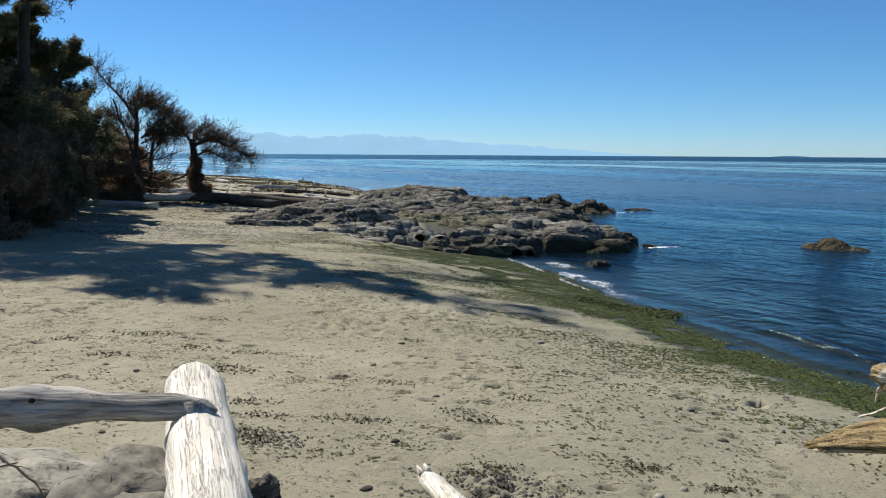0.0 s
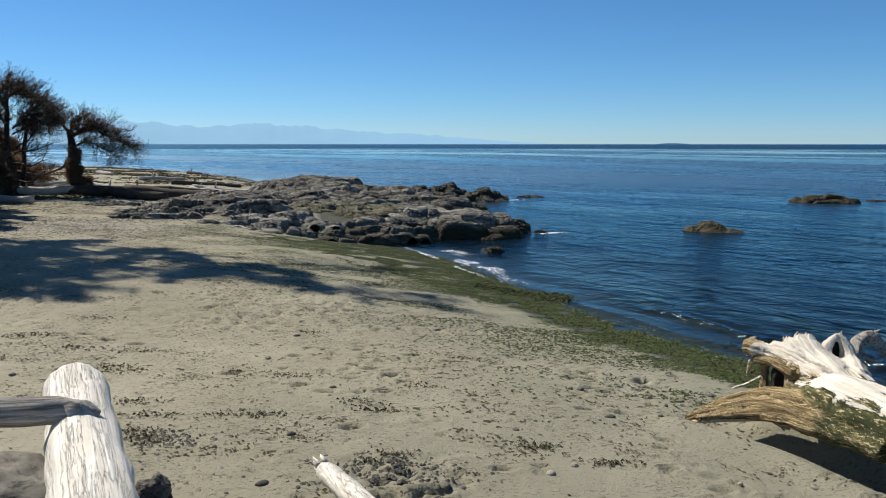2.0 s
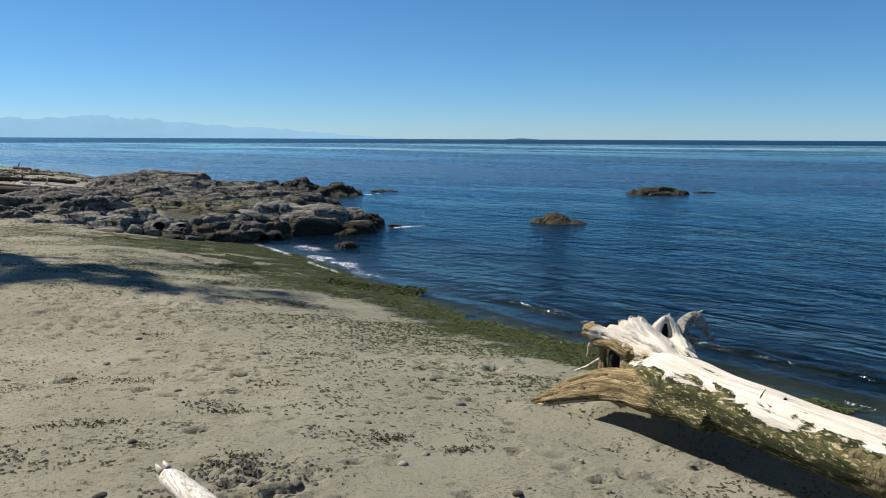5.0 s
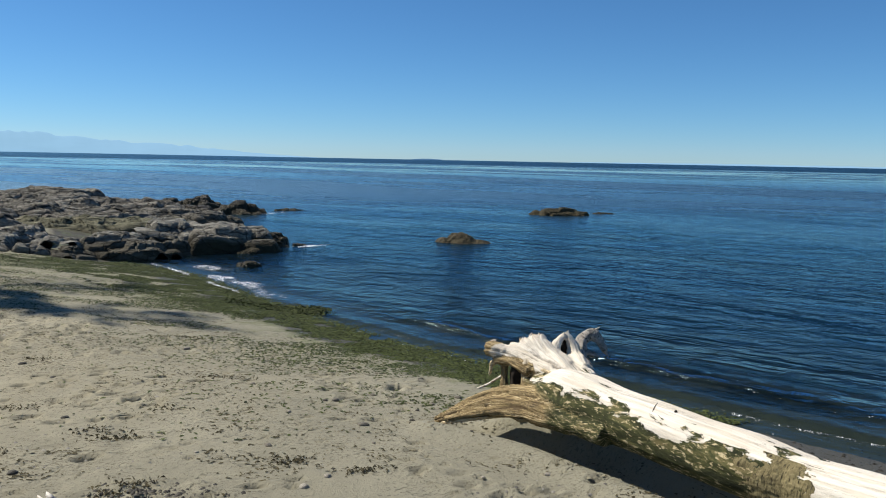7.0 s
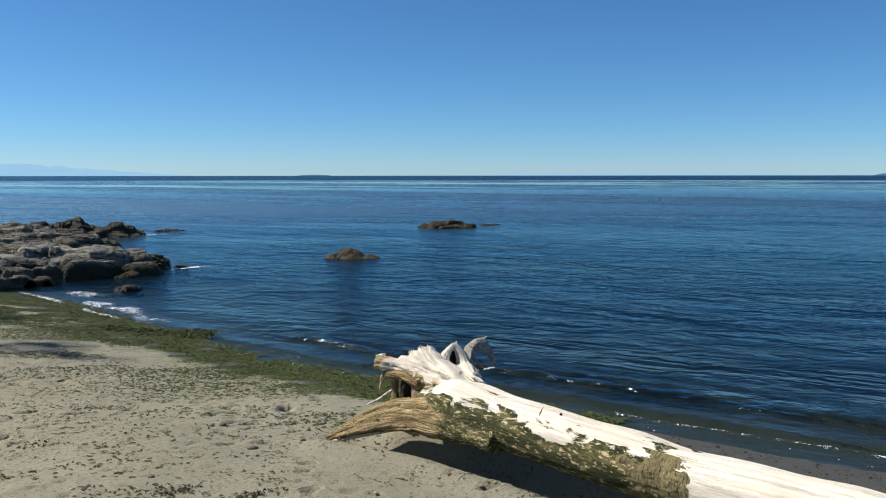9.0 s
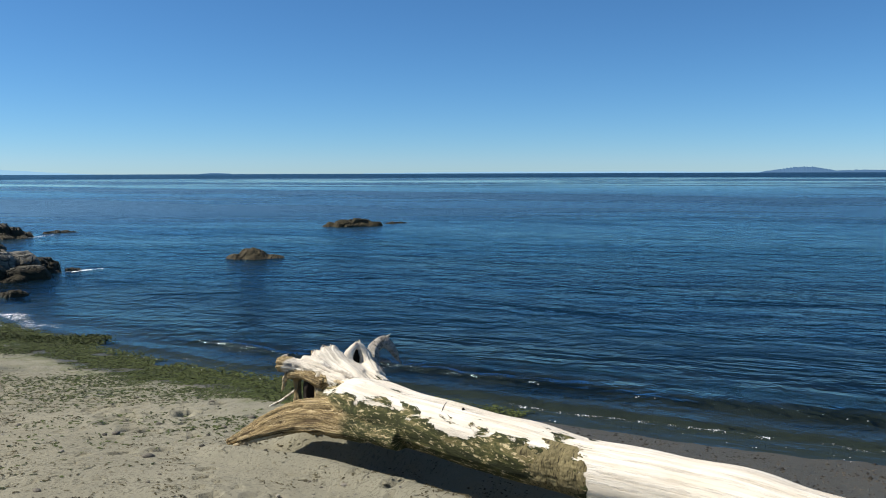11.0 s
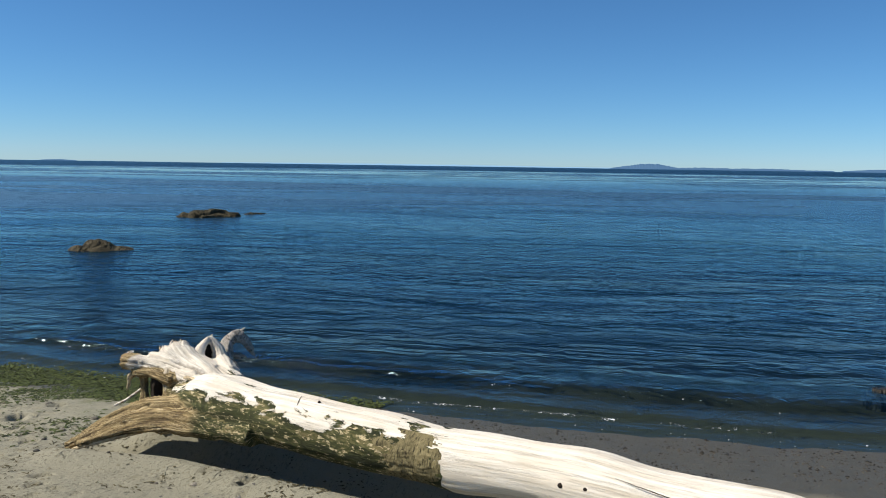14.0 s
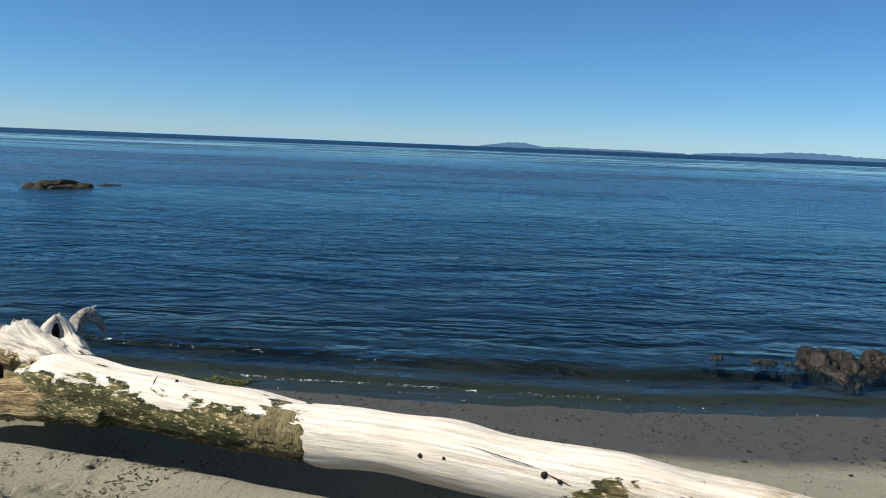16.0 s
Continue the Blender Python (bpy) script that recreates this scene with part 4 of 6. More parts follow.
def strand_of(points, radii, n=10):
    """A smooth run of points and radii through the given ones."""
    dense, rr = [], []
    for k in range(len(points) - 1):
        for j in range(n):
            t = j / n
            dense.append(Vector(points[k]).lerp(Vector(points[k + 1]), t) - LO)
            rr.append(radii[k] * (1 - t) + radii[k + 1] * t)
    dense.append(Vector(points[-1]) - LO)
    rr.append(radii[-1])
    for _ in range(6):
        dense = [dense[0]] + [(dense[i - 1] + dense[i] * 2 + dense[i + 1]) / 4 for i in range(1, len(dense) - 1)] + [dense[-1]]
    return dense, rr


# the root stock grown together with the trunk: way, thickness, squash, share of raw brown wood
STOCK = [
    ([(3.26, 4.30, 0.78), (3.20, 4.75, 0.85), (3.15, 4.96, 0.89), (3.07, 5.13, 0.92), (2.98, 5.22, 0.935), (2.95, 5.25, 0.925)], [0.06, 0.085, 0.07, 0.06, 0.068, 0.058], 0.9, 0.42),
    ([(3.13, 4.85, 0.84), (3.06, 5.05, 0.875), (3.00, 5.16, 0.865), (2.985, 5.18, 0.85)], [0.07, 0.045, 0.04, 0.022], 0.8, 0.8),
    ([(3.29, 4.50, 0.82), (3.31, 4.90, 0.90), (3.315, 5.03, 0.99), (3.325, 5.06, 1.055)], [0.08, 0.085, 0.06, 0.028], 1.0, 0.0),
    ([(3.30, 4.70, 0.84), (3.27, 4.95, 0.92), (3.265, 5.06, 1.00), (3.27, 5.08, 1.05)], [0.07, 0.075, 0.055, 0.026], 1.0, 0.0),
    ([(3.26, 4.60, 0.82), (3.24, 4.96, 0.91), (3.215, 5.09, 0.98), (3.21, 5.12, 1.02)], [0.08, 0.075, 0.055, 0.03], 1.0, 0.05),
    ([(3.23, 4.70, 0.82), (3.18, 5.00, 0.92), (3.13, 5.13, 0.955), (3.11, 5.16, 0.965)], [0.07, 0.065, 0.05, 0.035], 1.0, 0.1),
    ([(3.46, 4.60, 0.78), (3.50, 4.94, 0.84), (3.51, 5.02, 0.87)], [0.10, 0.085, 0.04], 0.8, 0.0),
    ([(3.44, 4.83, 0.82), (3.435, 5.02, 0.90), (3.46, 5.05, 0.96), (3.55, 5.07, 1.04)], [0.08, 0.046, 0.036, 0.018], 1.0, 0.0),
    ([(3.52, 4.74, 0.81), (3.60, 4.98, 0.87), (3.61, 5.02, 0.94), (3.565, 5.07, 1.05)], [0.08, 0.060, 0.050, 0.020], 1.0, 0.1),
    ([(3.17, 3.95, 0.64), (3.07, 4.45, 0.645), (2.98, 4.80, 0.63), (2.86, 5.00, 0.575), (2.70, 5.16, 0.487), (2.53, 5.28, 0.402)], [0.10, 0.115, 0.088, 0.070, 0.052, 0.026], 0.8, 1.0),
    ([(3.22, 4.10, 0.72), (3.08, 4.62, 0.715), (2.99, 4.88, 0.69), (2.90, 5.05, 0.635), (2.78, 5.15, 0.56), (2.64, 5.24, 0.485)], [0.09, 0.085, 0.062, 0.048, 0.038, 0.016], 0.8, 0.85),
    ([(3.10, 4.25, 0.61), (2.98, 4.62, 0.60), (2.90, 4.84, 0.565), (2.76, 5.02, 0.505), (2.58, 5.19, 0.42)], [0.09, 0.085, 0.065, 0.050, 0.028], 0.7, 1.0),
    ([(3.00, 5.06, 0.60), (3.045, 5.12, 0.73), (3.05, 5.12, 0.86)], [0.040, 0.026, 0.035], 0.8, 0.7),
    ([(3.10, 4.80, 0.66), (3.13, 4.90, 0.77), (3.12, 4.90, 0.87)], [0.08, 0.060, 0.06], 1.0, 0.5),
    ([(3.36, 4.50, 0.68), (3.48, 4.92, 0.60), (3.60, 5.10, 0.46), (3.66, 5.20, 0.34)], [0.13, 0.09, 0.06, 0.02], 0.9, 0.9),
]
pieces, ways = [(v, f)], [(AXIS, 0.0, np.array(rad_))]
for k, (way, thick, flat_, raw) in enumerate(STOCK):
    d_, r_ = strand_of(way, thick)
    pieces.append(tube(d_, r_, 16, 0.18, 9.0, 5 + k, flat_))
    ways.append((np.array([tuple(p) for p in d_]), raw, np.array(r_)))
co, faces, ed = fused(pieces, 0.0105)
# grooves and fibres follow the strand that each spot belongs to
best, along, raw_, own = np.full(len(co), 1e9), np.zeros(len(co)), np.zeros(len(co)), np.zeros(len(co), int)
side_ = np.zeros((len(co), 3))
for k, (way, raw, r_) in enumerate(ways):
    for j in range(0, len(way)):
        off = co - way[j]
        q = np.linalg.norm(off, axis=1) - r_[j]
        hit = q < best
        best[hit], raw_[hit], own[hit] = q[hit], raw, k
        side_[hit] = off[hit]
t_ = np.array([tuple((Vector(w[-1]) - Vector(w[0])).normalized()) for w, _, _ in ways])[own]
along = (co * t_).sum(1)
side_ = side_ - t_ * (side_ * t_).sum(1, keepdims=True)
side_ /= np.linalg.norm(side_, axis=1, keepdims=True) + 1e-6
ref = np.cross(t_, np.array([0.3, 0.2, 0.93]))
ref /= np.linalg.norm(ref, axis=1, keepdims=True)
theta = np.arctan2((side_ * np.cross(t_, ref)).sum(1), (side_ * ref).sum(1))
raw_ = np.maximum(raw_, 0.8 * smooth(0.10, 0.22, co[:, 1]) * (co[:, 0] < 0.0))
on_stock = smooth(-0.95, -0.35, co[:, 1])
turn_ = theta * 3.0 + own * 3.7
warp_ = 1.6 * (fbm(co[:, 0] * 6, co[:, 1] * 6 + co[:, 2] * 4, 3, 205) - 0.5)
fib = ridged(turn_ * 1.1 + warp_, along * 3.4 + own * 5.0, 4, 201)
fine_ = fbm(turn_ * 6.0, along * 5.0 + own * 2.0, 3, 207)
lift_ = on_stock * ((0.024 + 0.016 * raw_) * (fib - 0.62) + 0.012 * (fine_ - 0.5)) + (1 - on_stock) * 0.004 * (fbm(theta * 9.0, along * 3.0, 3, 211) - 0.5)
co = co + side_ * lift_[:, None]
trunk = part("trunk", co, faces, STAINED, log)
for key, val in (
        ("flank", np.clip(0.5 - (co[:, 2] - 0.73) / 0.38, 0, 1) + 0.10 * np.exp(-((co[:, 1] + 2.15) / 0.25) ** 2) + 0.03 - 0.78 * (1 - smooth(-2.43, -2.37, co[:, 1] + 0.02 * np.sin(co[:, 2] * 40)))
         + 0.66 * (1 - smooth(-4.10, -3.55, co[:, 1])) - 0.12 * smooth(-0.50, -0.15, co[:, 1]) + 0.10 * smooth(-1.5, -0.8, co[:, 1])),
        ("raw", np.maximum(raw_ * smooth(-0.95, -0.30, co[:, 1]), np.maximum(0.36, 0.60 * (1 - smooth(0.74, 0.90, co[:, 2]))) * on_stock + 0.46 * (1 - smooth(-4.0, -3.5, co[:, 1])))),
        ("groove_shade", on_stock * (0.30 + 0.70 * raw_) * (1 - smooth(0.36, 0.58, fib))), ("round_grain", turn_), ("long_grain", along)):
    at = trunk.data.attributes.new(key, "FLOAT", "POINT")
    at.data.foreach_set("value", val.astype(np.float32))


def root(name, points, radii, material, label, seed, rough=0.16, segs=18, squash=0.75, flutes=6, splinters=4):
    """A torn root: fluted along its length, ending in splinters."""
    sm, rr = strand_of(points, radii, 8)
    v, f = tube(sm, rr, segs, rough, 11.0, seed, squash)
    out = []
    for k, q in enumerate(v[:len(sm) * segs]):
        c = sm[k // segs]
        a = 2 * math.pi * (k % segs) / segs
        twist = 0.10 * (k // segs) + seed
        g = 0.5 + 0.5 * math.sin(flutes * a + twist + 1.5 * noise.noise(Vector((a, k // segs * 0.15, seed))))
        out.append(c + (q - c) * (0.84 + 0.26 * g ** 1.5))
    ob = part(name, out + list(v[len(sm) * segs:]), f, material, log, label)
    rnd = random.Random(seed * 13 + 5)
    end, way = sm[-1], (sm[-1] - sm[-4]).normalized()
    for k in range(splinters):
        side = Vector((rnd.uniform(-1, 1), rnd.uniform(-1, 1), rnd.uniform(-1, 1))) * radii[-1] * 0.9
        base = sm[-4] + side
        tip = end + side * 0.8 + way * rnd.uniform(0.01, 0.05)
        v, f = tube([base, base.lerp(tip, 0.6), tip], [radii[-1] * 0.45 + 0.004, radii[-1] * 0.3 + 0.002, 0.001], 5, 0.3, 20, k)
        part("splinter", v, f, material, ob)
    return ob


# loose ends of the root plate
root("root", [(3.02, 4.66, 0.565), (2.92, 4.86, 0.525), (2.76, 5.01, 0.472), (2.61, 5.16, 0.415), (2.50, 5.25, 0.375)], [0.035, 0.034, 0.036, 0.030, 0.012], TAN_ROOT, "pale tan split plank of a root, torn below the log", 15, squash=0.45, flutes=4)
root("root", [(3.57, 4.85, 0.77), (3.70, 5.06, 0.87), (3.765, 5.14, 0.955), (3.83, 5.13, 1.01), (3.90, 5.09, 0.965), (3.925, 5.05, 0.90), (3.94, 5.03, 0.845)], [0.085, 0.062, 0.052, 0.054, 0.044, 0.030, 0.008], GREY_ROOT, "hooked grey root end", 5, rough=0.3, squash=0.9, splinters=2)
root("root", [(3.79, 5.14, 0.975), (3.84, 5.12, 1.02), (3.87, 5.11, 1.04)], [0.044, 0.044, 0.022], GREY_ROOT, "broken grey knob of a root", 6, rough=0.3, squash=0.9)
root("root", [(3.70, 5.07, 0.85), (3.80, 5.12, 0.865), (3.86, 5.09, 0.835)], [0.035, 0.03, 0.018], BLEACHED_X, "torn grey root stub", 4)
root("root", [(3.03, 5.14, 0.735), (2.97, 5.21, 0.665), (2.945, 5.24, 0.64), (2.905, 5.28, 0.615)], [0.014, 0.011, 0.012, 0.008], PALE_ROOT, "thin pale forked root", 7, splinters=3)
root("root", [(3.03, 5.17, 0.865), (2.995, 5.23, 0.82), (2.985, 5.235, 0.755)], [0.035, 0.026, 0.010], ROOTWOOD, "torn root fibres", 10)
root("root", [(3.00, 5.22, 0.93), (3.00, 5.25, 0.975), (3.03, 5.26, 0.985)], [0.03, 0.024, 0.016], PALE_ROOT, "small pale root knob", 17, splinters=1)
root("root", [(3.20, 4.82, 0.90), (3.27, 4.90, 0.915), (3.33, 4.95, 0.93)], [0.016, 0.028, 0.014], ROOTWOOD, "brown fibrous knot between the roots", 18)
root("root", [(3.12, 4.70, 0.885), (3.18, 4.48, 0.875), (3.23, 4.28, 0.865)], [0.020, 0.024, 0.008], ROOTWOOD, "long brown strip of torn wood", 19, squash=0.5)
# near-black bodies set into the root gaps, shade given as colour
root("shade_fill", [(3.13, 4.98, 0.60), (3.125, 5.02, 0.70), (3.125, 5.02, 0.78), (3.13, 5.00, 0.88)], [0.07, 0.085, 0.085, 0.06], SHADE_AND_KNOT, "near-black filler painting the shade between the roots", 8, splinters=0)
root("shade_fill", [(3.56, 5.12, 0.88), (3.555, 5.10, 0.95), (3.555, 5.10, 1.0)], [0.07, 0.06, 0.03], SHADE_AND_KNOT, "near-black filler painting the shade in a hole between root spikes", 9, splinters=0)
rnd = random.Random(77)
for x_, y_, z_, r_ in [(3.325, 5.06, 1.05, 0.022), (3.27, 5.08, 1.045, 0.02), (3.21, 5.12, 1.015, 0.022), (3.56, 5.07, 1.045, 0.018), (3.87, 5.11, 1.03, 0.02)]:
    for k in range(7):
        a = Vector((x_ + rnd.uniform(-1, 1) * r_, y_ + rnd.uniform(-1, 1) * r_, z_ - 0.03)) - LO
        v, f = tube([a, a + Vector((rnd.uniform(-0.008, 0.008), 0, 0.03)), a + Vector((rnd.uniform(-0.02, 0.02), 0, rnd.uniform(0.035, 0.058)))], [0.010, 0.006, 0.001], 5, 0.4, 30, k)
        part("splinter", v, f, ROOTWOOD if k % 2 else PALE_ROOT, log)


def at_log(y, turn_deg, out=1.0):
    """A place on the log's skin; turn: degrees up from the side that faces -x."""
    t = float(np.interp(-y, -ys, np.arange(len(ys))))
    k = min(int(t), len(ys) - 2)
    a, t = radians(turn_deg), t - k
    centre, r = pts[k].lerp(pts[k + 1], t), rad_[k] * (1 - t) + rad_[k + 1] * t
    return centre + Vector((-math.cos(a), -0.2 * math.cos(a), math.sin(a))) * r * out


# knots and a flap of bark on the trunk
for k, (y, turn_, r) in enumerate([(1.93, 8, 0.016), (1.80, 12, 0.013), (1.28, 22, 0.022), (1.20, 15, 0.014), (3.55, 75, 0.010)]):
    p = at_log(y, turn_, 0.93)
    q = at_log(y - 0.01, turn_, 1.04)
    v, f = tube([p, p.lerp(q, 0.6), q], [r, r * 0.9, r * 0.35], 9, 0.5, 20, 60 + k)
    part("knot", v, f, SHADE_AND_KNOT, log, "dark broken knot")
for y0, y1, a0, a1, r in [(1.66, 1.30, 42, 30, 0.0028), (3.70, 3.66, 84, 48, 0.003), (1.27, 1.14, 24, 12, 0.004), (2.75, 2.30, 62, 59, 0.002), (0.95, 0.55, 34, 31, 0.003)]:
    way = [at_log(y0 + (y1 - y0) * i / 14, a0 + (a1 - a0) * i / 14 + 1.2 * noise.noise(Vector((i * 0.9, y0 * 9, 0))), 0.998) for i in range(15)]
    v, f = tube(way, [r * math.sin(math.pi * (0.06 + 0.88 * i / 14)) for i in range(15)], 6, 0.3, 30, 3)
    part("crack", v, f, SHADE_AND_KNOT, log, "dark open crack in the wood")
nu, nv = 70, 60
shell = []
for i in range(nu):
    y = 3.10 - 0.48 * i / (nu - 1)
    for j in range(nv):
        a = -75 + 135 * j / (nv - 1)
        edge = min(1.0, 6 * min(i, nu - 1 - i) / nu, 4 * min(j, nv - 1 - j) / nv)
        g = noise.noise(Vector((y * 9, a * 0.06, 3.0))) + 0.6 * noise.noise(Vector((y * 30, a * 0.2, 8.0))) + 0.35 * noise.noise(Vector((y * 70, a * 0.5, 1.0)))
        shell.append(at_log(y, a, 0.99 + 0.045 * (edge * 0.75 - 0.25) + 0.055 * g * max(0.15, edge)))
part("bark_patch", shell, [tuple(q) for q in grid_faces(nu, nv).tolist()], BARK_REST, log, "rest of rough brown bark")

# ---------------------------------------------------------------- foreground driftwood
post = thing("driftwood_beam", (-1.31, 4.03, 0), "thick sun-bleached driftwood log with worn end, propped on the pile", "driftwood log")
post.rotation_euler = (0, 0, radians(19.5))
n = 60
pp = [Vector((0, -2.47 * k / (n - 1), 1.185 - 0.02 * k / (n - 1))) for k in range(n)]
rr = [0.142 * (0.93, 0.99, 1.0)[min(k, 2)] * (1 + 0.02 * math.sin(k * 0.4)) for k in range(n)]
v, f = tube(pp, rr, 48, 0.11, 6.0, 12, 0.95)
v = [q + noise.noise_vector(Vector((q.x * 30, q.y * 2.5, q.z * 30))) * 0.006 for q in v]
part("trunk", v, f, BLEACHED, post)
branch = thing("driftwood_branch", (-2.4, 3.5, 0), "long weathered grey driftwood branch resting on a bleached log", "driftwood branch")
BO = Vector((-2.4, 3.5, 0))
bp = [(-3.6, 3.22, 1.190), (-2.6, 3.22, 1.270), (-2.0, 3.23, 1.315), (-1.75, 3.24, 1.318), (-1.45, 3.24, 1.328), (-1.15, 3.25, 1.325), (-1.03, 3.25, 1.305), (-0.97, 3.25, 1.285)]
br = [0.14, 0.13, 0.110, 0.082, 0.056, 0.046, 0.045, 0.02]
dense, rd = [], []
for k in range(len(bp) - 1):
    for j in range(8):
        t = j / 8
        dense.append(Vector(bp[k]).lerp(Vector(bp[k + 1]), t) - BO)
        rd.append(br[k] * (1 - t) + br[k + 1] * t)
dense.append(Vector(bp[-1]) - BO)
rd.append(br[-1])
v, f = tube(dense, rd, 30, 0.42, 6.0, 21)
v = [q + noise.noise_vector(Vector((q.x * 5, q.y * 30, q.z * 30))) * 0.008 for q in v]
part("stem", v, f, BLEACHED_X, branch)
v, f = tube([Vector((-1.060, 3.230, 1.352)) - BO, Vector((-1.050, 3.210, 1.312)) - BO, Vector((-1.045, 3.200, 1.282)) - BO], [0.045, 0.035, 0.012], 10, 0.3, 9, 5)
part("stub", v, f, BLEACHED_X, branch, "short broken side twig")
v, f = tube([Vector((-1.700, 3.160, 1.377)) - BO, Vector((-1.700, 3.145, 1.382)) - BO, Vector((-1.700, 3.140, 1.382)) - BO], [0.012, 0.010, 0.003], 10, 0.3, 9, 6)
part("knot", v, f, SHADE_AND_KNOT, branch, "dark knot")

stick = thing("driftwood_stake", (-0.085, 3.90, -0.03), "pale broken driftwood pole with splintered end", "driftwood pole")
stick.rotation_euler = (0, 0, radians(18.1))
sp = [Vector((0, -1.53 * k / 30, 0.775 + 0.175 * k / 30)) for k in range(31)]
v, f = tube(sp, [0.030, 0.046, 0.054] + [0.058] * 28, 22, 0.14, 6.0, 31, 0.9)
v = [q + noise.noise_vector(Vector((q.x * 40, q.y * 4, q.z * 40))) * 0.005 for q in v]
part("stem", v, f, BLEACHED, stick)
for k in range(5):
    a = k * 1.3
    p = Vector((0.03 * math.cos(a), -0.03, 0.785 + 0.03 * math.sin(a)))
    v, f = tube([p, p + Vector((0, 0.06, 0.005)), p + Vector((0.003, 0.07 + 0.02 * (k % 3), 0.008))], [0.018, 0.012, 0.002], 6, 0.3, 20, k)
    part("splinter", v, f, BLEACHED, stick)
under = thing("driftwood_log", (-0.4, 2.0, 0), "old grey log under the driftwood pile", "driftwood log")
v, f = tube([Vector(p) - Vector((-0.4, 2.0, 0)) for p in bend((-2.2, 2.1, 0.86), (1.0, 2.3, 0.80), 14, 0.08, 3)], [0.17] * 14, 18, 0.2, 4, 41)
part("trunk", v, f, GREY_LOG, under)


def boulder(name, place, size, seed, material, label, group="", category="boulder", detail=5, rough=0.35, turn=0.0):
    bm = bmesh.new()
    bmesh.ops.create_icosphere(bm, subdivisions=detail, radius=1.0)
    for q in bm.verts:
        d = q.co.normalized()
        k = 1 + rough * noise.fractal(d * 1.3 + Vector((seed * 3.1, 0, 0)), 0.9, 2.1, 5)
        k -= 0.07 * max(0, 1 - abs(noise.noise(d * 2.1 + Vector((0, seed, 0)))) / 0.035)
        q.co = Vector((d.x * k * size[0], d.y * k * size[1], max(-0.6, d.z * k) * size[2]))
    me = bpy.data.meshes.new(name)
    bm.to_mesh(me)
    bm.free()
    me.polygons.foreach_set("use_smooth", [True] * len(me.polygons))
    me.materials.append(material)
    ob = new(name, me)
    ob.location, ob.rotation_euler = place, (0, 0, radians(turn))
    return tagged(ob, label, category, group)


def on_sand(x, y, up=0.0):
    return (x, y, gz(x, y) + up)


slab = boulder("foreground_boulder", on_sand(-2.12, 3.62, 0.03), (0.60, 0.44, 0.26), 2, STONE, "pale grey cracked boulder sunk in the sand", turn=8, rough=0.12)
boulder("foreground_boulder", on_sand(-1.46, 3.50, 0.04), (0.36, 0.36, 0.33), 5, STRIPED, "brown-grey boulder with curved worn bands beside the driftwood", turn=-24, rough=0.16)
boulder("foreground_boulder", on_sand(-1.32, 3.22, 0.02), (0.30, 0.20, 0.25), 6, STRIPED, "dark rounded boulder under the driftwood", rough=0.14)
boulder("foreground_boulder", on_sand(-2.30, 3.20, 0.0), (0.42, 0.22, 0.22), 8, STONE, "pale grey worn boulder under the branch", rough=0.14)
boulder("foreground_boulder", on_sand(-0.93, 3.92, 0.02), (0.09, 0.08, 0.11), 7, DARK_STONE, "small dark stone in the log's shade", rough=0.22)
boulder("foreground_boulder", on_sand(-0.90, 3.70, 0.0), (0.11, 0.09, 0.07), 9, STONE, "small grey stone beside the driftwood", rough=0.2)
boulder("foreground_boulder", on_sand(-0.45, 3.60, -0.02), (0.22, 0.12, 0.06), 10, STONE, "flat grey stone half buried in sand", rough=0.2)
for k, (ends, lab) in enumerate([([(-2.42, 3.95, 0.84), (-2.10, 3.62, 0.885), (-1.86, 3.44, 0.84), (-1.70, 3.30, 0.80)], "thin dry brown twig lying over a boulder"),
                                 ([(-2.35, 3.42, 0.86), (-2.18, 3.46, 0.88), (-2.02, 3.60, 0.885)], "thin dry forked twig lying over a boulder")]):
    twig = thing("dry_twig", Vector(ends[0]), lab, "twig")
    run_ = [Vector(ends[i]).lerp(Vector(ends[i + 1]), j / 5) for i in range(len(ends) - 1) for j in range(5)] + [Vector(ends[-1])]
    run_ = [p + noise.noise_vector(p * 9) * 0.012 for p in run_]
    run_ = [Vector((p.x, p.y, max([gz(p.x, p.y)] + [(slab.matrix_basis @ q.co).z for q in slab.data.vertices if math.hypot((slab.matrix_basis @ q.co).x - p.x, (slab.matrix_basis @ q.co).y - p.y) < 0.02]) + 0.006)) - Vector(ends[0]) for p in run_]
    v, f = tube(run_, [0.006 - 0.003 * i / len(run_) for i in range(len(run_))], 6, 0.3, 30, k)
    part("stem", v, f, OLD_LOG, twig)
    for i in range(3, len(run_) - 2, 4):
        v, f = tube([run_[i], run_[i] + Vector((0.05, 0.04 * (-1) ** i, 0.015)), run_[i] + Vector((0.11, 0.07 * (-1) ** i, 0.01))], [0.003, 0.0025, 0.001], 5, 0.3, 30, i)
        part("side_twig", v, f, OLD_LOG, twig)

